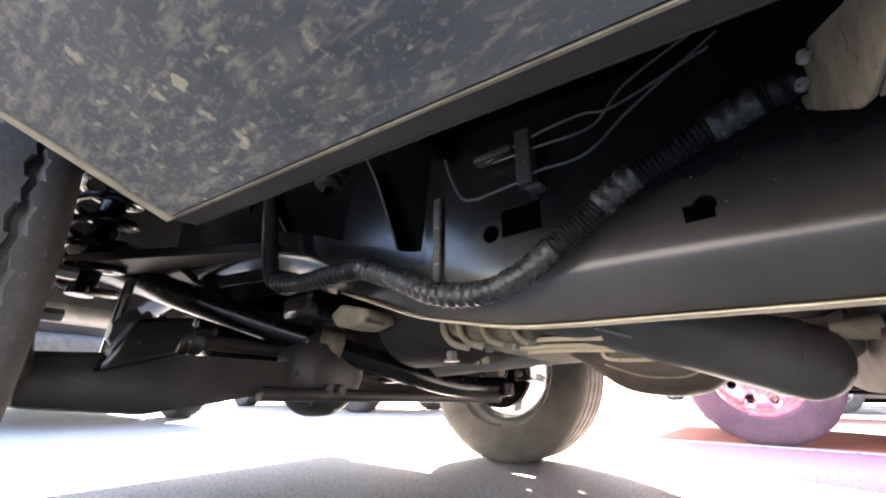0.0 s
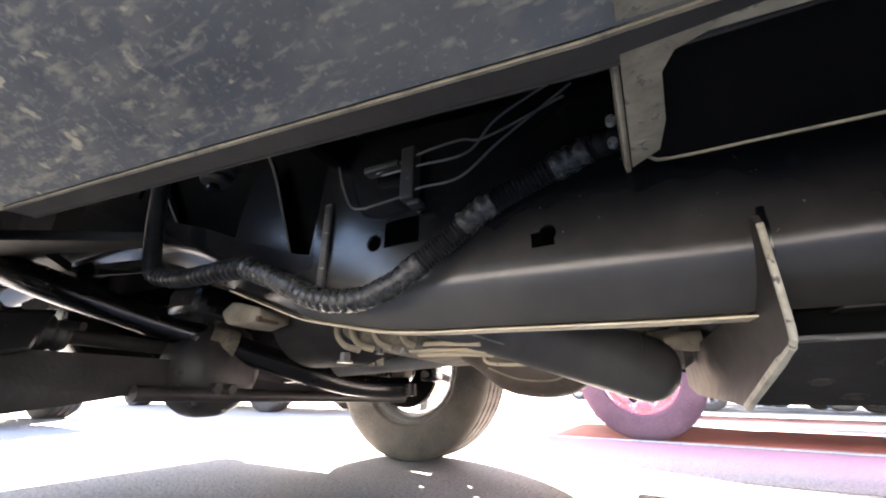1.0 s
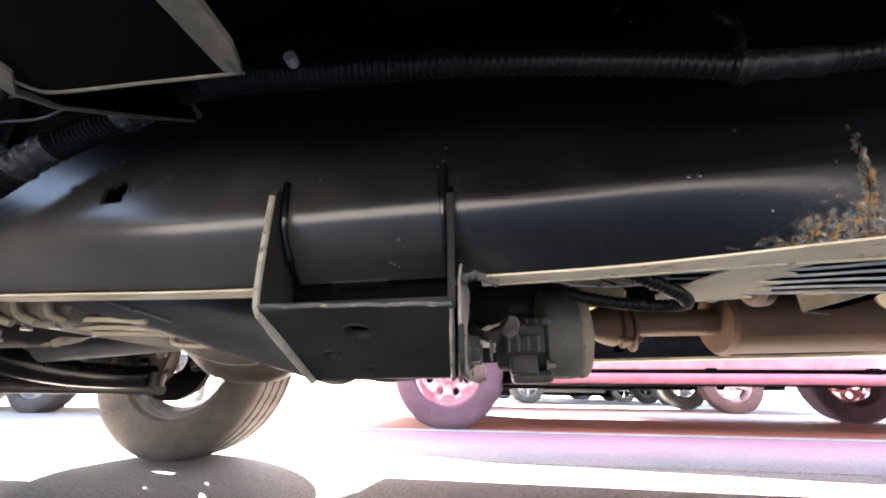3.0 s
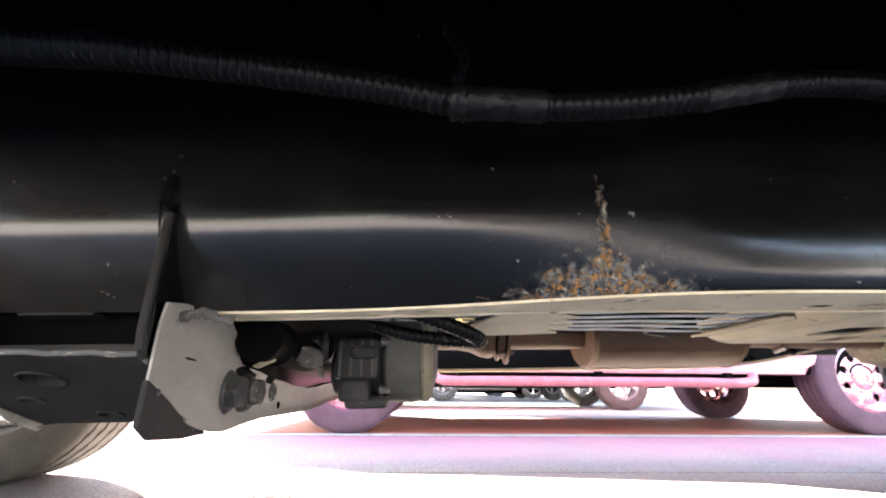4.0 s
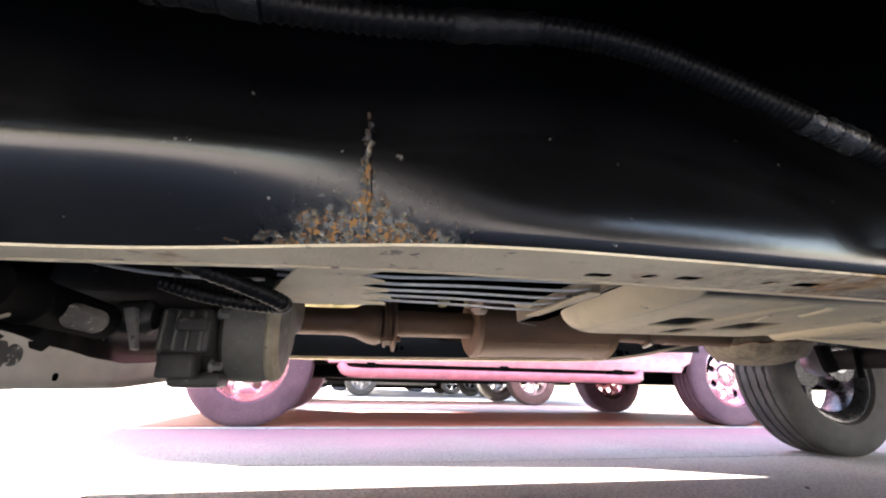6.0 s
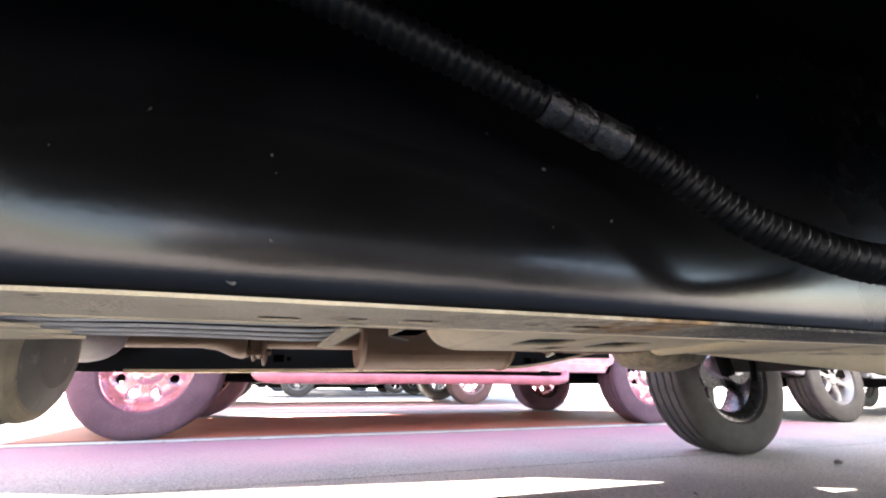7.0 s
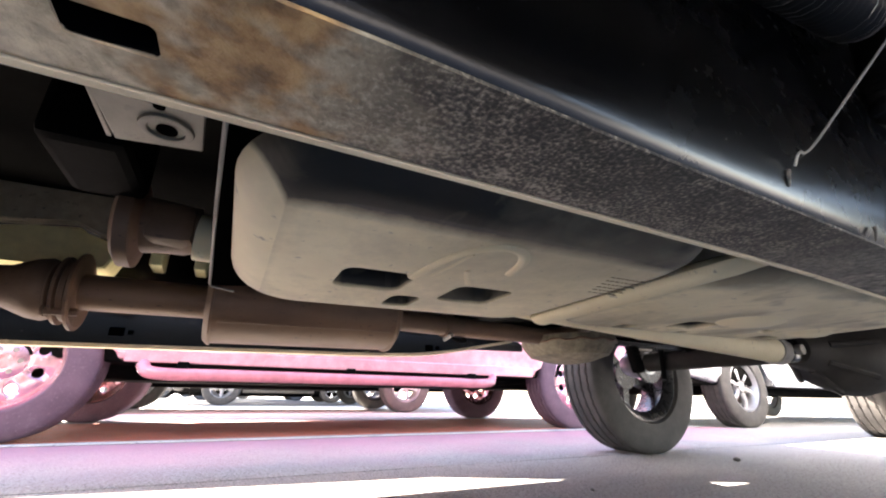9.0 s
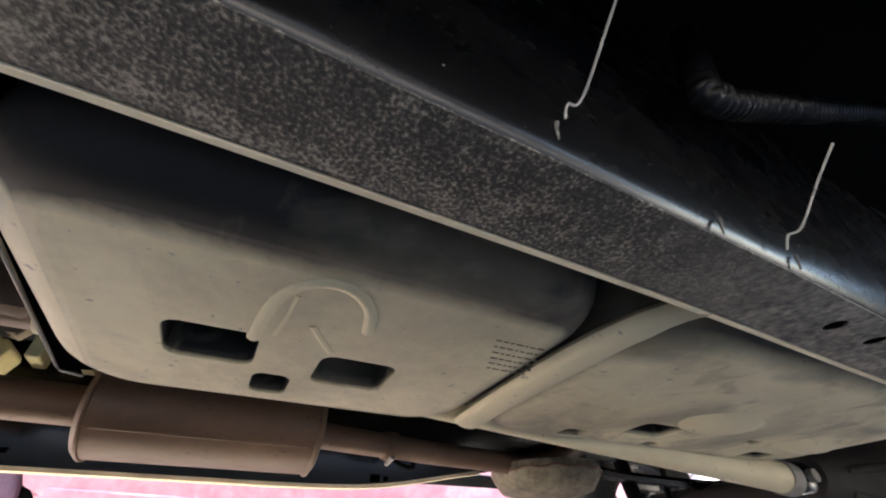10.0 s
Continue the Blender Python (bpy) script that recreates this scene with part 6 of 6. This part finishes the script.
part("bar_end", lathe([(-0.02, 0.024), (0.02, 0.024)], "z", 18, (-0.85, 0.39, 0.306)), SATIN, sway)
for s in (-1, 1):
    wx, wy = (-1.075, 0.735) if s > 0 else (-1.15, -0.850)
    bm = bmesh.new()
    cx, cy = -1.30, s * 0.715
    tube([Vector((cx + 0.062 * math.cos(a), cy + 0.062 * math.sin(a), 0.47 + 0.056 * a / (2 * math.pi))) for a in (2 * math.pi * k / 18 for k in range(18 * 6 + 1))], 0.0095, 8, bm)
    part("coil_spring", bm, SATIN, truck)
    part("shock_absorber", bar((-1.30, s * 0.715, 0.47 if s < 0 else 0.36), (-1.30, s * 0.70, 0.90), 0.026, 16), SATIN, truck)
    arm = prism([(-1.42, 0.72), (-1.30, 0.76), (-1.14, 0.64), (-0.95, 0.50), (-0.94, 0.455), (-1.02, 0.47), (-1.22, 0.575), (-1.36, 0.46), (-1.42, 0.47), (-1.36, 0.60)], "z", 0.552, 0.574, 0.008)
    for v in arm.verts:
        v.co.y *= s
        v.co.z += 0.12 * (0.60 - abs(v.co.y))
    part("upper_arm", arm, BRACKET, truck)
    out = 0.0 if s > 0 else 0.14
    part("steering_knuckle", tube(spline([(-1.13, s * (0.66 + out), 0.28), (-1.08, s * (0.69 + out), 0.38), (-1.11, s * (0.68 + out), 0.49), (-1.24, s * (0.70 + out), 0.56)], 6), 0.035, 12), AXLE, truck)
    rotor = part("brake_rotor", lathe([(-0.014, 0.155), (0.014, 0.155), (0.014, 0.09), (0.03, 0.085), (0.03, 0.05), (-0.014, 0.05)], "y", 40, (wx, wy, 0.400), closed=True), DARK, truck, "dark worn brake disc")
    part("brake_caliper", box((wx + 0.09, wy - 0.045, 0.35), (wx + 0.165, wy + 0.040, 0.49), 0.014), SATIN, rotor)
    part("caliper_bolt", hexbolt((wx + 0.13, wy - s * 0.06, 0.45), "y", 0.011, 0.03), BOLT, rotor)
    part("caliper_bolt", hexbolt((wx + 0.13, wy - s * 0.06, 0.38), "y", 0.011, 0.03), BOLT, rotor)
    boot = part("axle_boot", tube([Vector((-1.165, s * (0.50 + 0.011 * k), 0.385)) for k in range(17)], lambda u, g: (0.030 + 0.022 * u) * (1 - 0.7 * max(0, (u - 0.86) / 0.14)) * (1 + 0.14 * math.sin(g * 2 * math.pi / 0.028)), 18), PLASTIC, truck)
    part("half_shaft", bar((-1.165, s * 0.24, 0.385), (-1.165, s * 0.52, 0.385), 0.016, 14), BRACKET, truck)
# the far hub's brown castings, with ball joint and rod end
hub = part("hub_casting", prism([(-1.20, 0.43), (-1.13, 0.455), (-1.09, 0.40), (-1.04, 0.405), (-1.00, 0.44), (-0.965, 0.425), (-0.985, 0.36), (-1.02, 0.31), (-1.10, 0.29), (-1.17, 0.34)], "y", 0.57, 0.62, 0.012), CATSTEEL, truck, "brown cast steering hub behind the front wheel")
part("ball_joint", lathe([(0.545, 0.012), (0.555, 0.022), (0.575, 0.026)], "y", 18, (-1.075, 0, 0.372)), SATIN, hub)
part("rod_end", bar((-1.02, 0.575, 0.300), (-0.985, 0.60, 0.345), 0.016, 12), CATSTEEL, hub)
for x, z in ((-1.14, 0.425), (-0.99, 0.405), (-1.04, 0.318)):
    part("hub_bolt", hexbolt((x, 0.555, z), "y", 0.013, 0.022), BOLT, hub)
part("brake_hose", tube(spline([(-1.16, 0.55, 0.50), (-1.10, 0.53, 0.46), (-1.02, 0.54, 0.47), (-0.97, 0.58, 0.43)], 6), 0.007, 8), SATIN, hub)
part("link_rod", bar((-1.35, -0.62, 0.42), (-1.10, -0.50, 0.40), 0.009, 10), BRACKET, truck)
part("drop_link", bar((-1.22, -0.66, 0.30), (-1.20, -0.655, 0.50), 0.010, 10), SATIN, truck)
part("drop_link_boot", lathe([(0.285, 0.016), (0.30, 0.022), (0.315, 0.015), (0.33, 0.021), (0.345, 0.014)], "z", 16, (-1.218, -0.66, 0)), PLASTIC, truck)
part("arm_bracket", prism([(-0.70, 0.30), (-0.58, 0.34), (-0.56, 0.42), (-0.66, 0.40)], "x", -1.12, -1.06, 0.008), SATIN, truck)

# ---- engine and gearbox underside ----
pan = part("oil_pan", tube([Vector((x, -0.12, 0.455)) for x in (-0.84, -0.83, -0.66, -0.62, -0.605)], lambda u, g: 0.115 if 0.02 < u < 0.85 else 0.10, 32, squash=(1.3, 1)), BRACKET, truck, "black rounded oil pan")
part("drain_plug", hexbolt((-0.66, -0.20, 0.35), "z", 0.012, 0.02), BOLT, pan)
part("engine_block", box((-1.02, -0.26, 0.46), (-0.52, 0.26, 0.92), 0.04), DARK, truck)
mount = part("engine_mount", prism([(-0.895, 0.440), (-0.87, 0.412), (-0.81, 0.404), (-0.76, 0.416), (-0.77, 0.440), (-0.86, 0.462)], "y", -0.35, -0.27, 0.008), TAN, truck, "dusty tan engine mount bracket")
part("mount_edge", box((-0.775, -0.353, 0.410), (-0.764, -0.30, 0.422), 0.003), RUST, mount)
part("mount_upper", box((-1.02, -0.40, 0.43), (-0.90, -0.26, 0.50), 0.02), SATIN, mount)
tray = part("bell_housing", prism([(-0.648, 0.44), (-0.630, 0.388), (-0.572, 0.357), (-0.450, 0.357), (-0.440, 0.392), (-0.44, 0.45)], "y", -0.255, 0.16, 0.010), LIPS, truck, "dusty tan ribbed bell housing under the engine")
for x0, x1 in ((-0.636, -0.578), (-0.598, -0.545), (-0.545, -0.50), (-0.482, -0.452)):
    part("housing_rib", tube(spline([(x0 - 0.004, -0.256, 0.44), (x0 + 0.004, -0.266, 0.392), (x0 + (x1 - x0) * 0.45, -0.266, 0.365), (x1, -0.258, 0.354)], 5), 0.0065, 8), TAN, tray)
for x in (-0.545, -0.49):
    part("pan_bolt", hexbolt((x, -0.235, 0.354), "z", 0.006, 0.010), BOLT, tray)
for y, z in ((-0.225, 0.3620), (-0.195, 0.3540), (-0.16, 0.3500)):
    part("skid_bar", tube([Vector((-0.50, y, z + 0.002)), Vector((-0.42, y, z)), Vector((-0.335, y, z - 0.006))], 0.0042, 8), DUSTY, tray)
sump = part("gearbox_oil_pan", prism([(-0.350, 0.378), (-0.344, 0.350), (-0.332, 0.3265), (-0.242, 0.3225), (-0.228, 0.332), (-0.20, 0.378)], "y", -0.215, 0.05, 0.006), SUMP, truck, "tan-dusted stamped gearbox oil pan")
part("pan_lip", tube(spline([(-0.352, -0.218, 0.372), (-0.345, -0.2195, 0.348), (-0.332, -0.2195, 0.3255), (-0.242, -0.2195, 0.3215), (-0.227, -0.218, 0.332)], 6), 0.0034, 8), DUSTY, sump)
for x in (-0.63, -0.655):
    part("pan_tab", prism([(x, 0.365), (x + 0.018, 0.33), (x + 0.030, 0.332), (x + 0.030, 0.372)], "y", -0.205, -0.195, 0.003), TAN, sump)
sump.location = (-0.020, 0.085, 0.006)
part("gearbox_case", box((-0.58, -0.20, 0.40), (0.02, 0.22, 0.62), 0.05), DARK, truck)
cover = part("heat_shield_pipe", tube(spline([(-0.50, -0.27, 0.455), (-0.40, -0.225, 0.425), (-0.25, -0.14, 0.378), (-0.12, -0.07, 0.334), (-0.07, -0.042, 0.318), (-0.045, -0.028, 0.309), (-0.030, -0.020, 0.304)], 8), lambda u, g: 0.060 * math.sqrt(max(0.02, 1 - max(0, (u - 0.88) / 0.12) ** 2.5)), 28), PIPE, truck, "large smooth dark grey pipe slanting down under the frame")
part("cover_seam", tube(spline([(-0.47, -0.306, 0.410), (-0.41, -0.280, 0.392), (-0.36, -0.262, 0.376), (-0.29, -0.226, 0.353)], 6), 0.0018, 6), EDGE, cover)
part("pipe_rim", tube([Vector((-0.108, -0.063, 0.3310)), Vector((-0.098, -0.058, 0.3275))], 0.0618, 28), PIPE, cover)
cat = part("catalyst", tube(spline([(-0.52, -0.02, 0.43), (-0.44, -0.01, 0.385), (-0.38, 0.0, 0.352), (-0.32, 0.0, 0.334), (-0.25, 0.0, 0.330), (-0.20, 0.01, 0.345), (-0.13, 0.03, 0.385)], 6), lambda u, g: 0.040 + 0.020 * math.exp(-((u - 0.58) / 0.22) ** 4), 24), CATSTEEL, truck, "brown-grey rounded catalyst")
part("catalyst_seam", tube(spline([(-0.385, -0.056, 0.330), (-0.32, -0.054, 0.306), (-0.25, -0.054, 0.302), (-0.21, -0.05, 0.318)], 6), 0.0022, 6), TAN, cat)
part("front_shaft", bar((-0.98, 0.12, 0.36), (-0.02, 0.08, 0.40), 0.026, 16), CAST, truck)
lug = part("shaft_flange", lathe([(-0.03, 0.05), (-0.012, 0.058), (0.012, 0.058), (0.03, 0.045), (0.05, 0.05)], "x", 24, (-0.02, 0.08, 0.385)), CAST, truck)
part("flange_nut", hexbolt((-0.055, 0.05, 0.40), "x", 0.010, 0.02), TAN, lug)
part("sensor", lathe([(-0.04, 0.012), (0.0, 0.018), (0.02, 0.018)], "x", 14, (0.0, -0.05, 0.365)), TAN, lug)


# the pickup sits a little nose-down and leans to its far side; its wheels stand upright on the ground
SIT = Matrix(((0.9998, -0.0038, -0.0217, 0.0137), (0.0044, 0.9997, 0.0260, -0.0162), (0.0216, -0.0261, 0.9994, 0.0092), (0, 0, 0, 1)))
truck.matrix_world = SIT
for o in road_wheels:
    o.matrix_basis = SIT.inverted() @ o.matrix_basis

# ---- loose stones on the asphalt ----
stones = random.Random(21)
for x, y, r in ((2.98, 0.595, 0.017), (0.62, -0.58, 0.004), (1.35, -0.25, 0.005), (0.18, 0.35, 0.006), (-0.42, 0.18, 0.005), (1.9, 0.4, 0.006)):
    bm = bmesh.new()
    bmesh.ops.create_icosphere(bm, subdivisions=2, radius=r)
    for v in bm.verts:
        v.co *= 1 + 0.5 * noise.noise(v.co * (0.9 / r) + Vector((x, y, 0)) * 7)
        v.co.z = v.co.z * 0.6 + r * 0.42
    tagged(part("pebble", bm, STONE, None, at=(x, y, 0)), "small dark loose stone lying on the asphalt", "stone", group="loose stones")
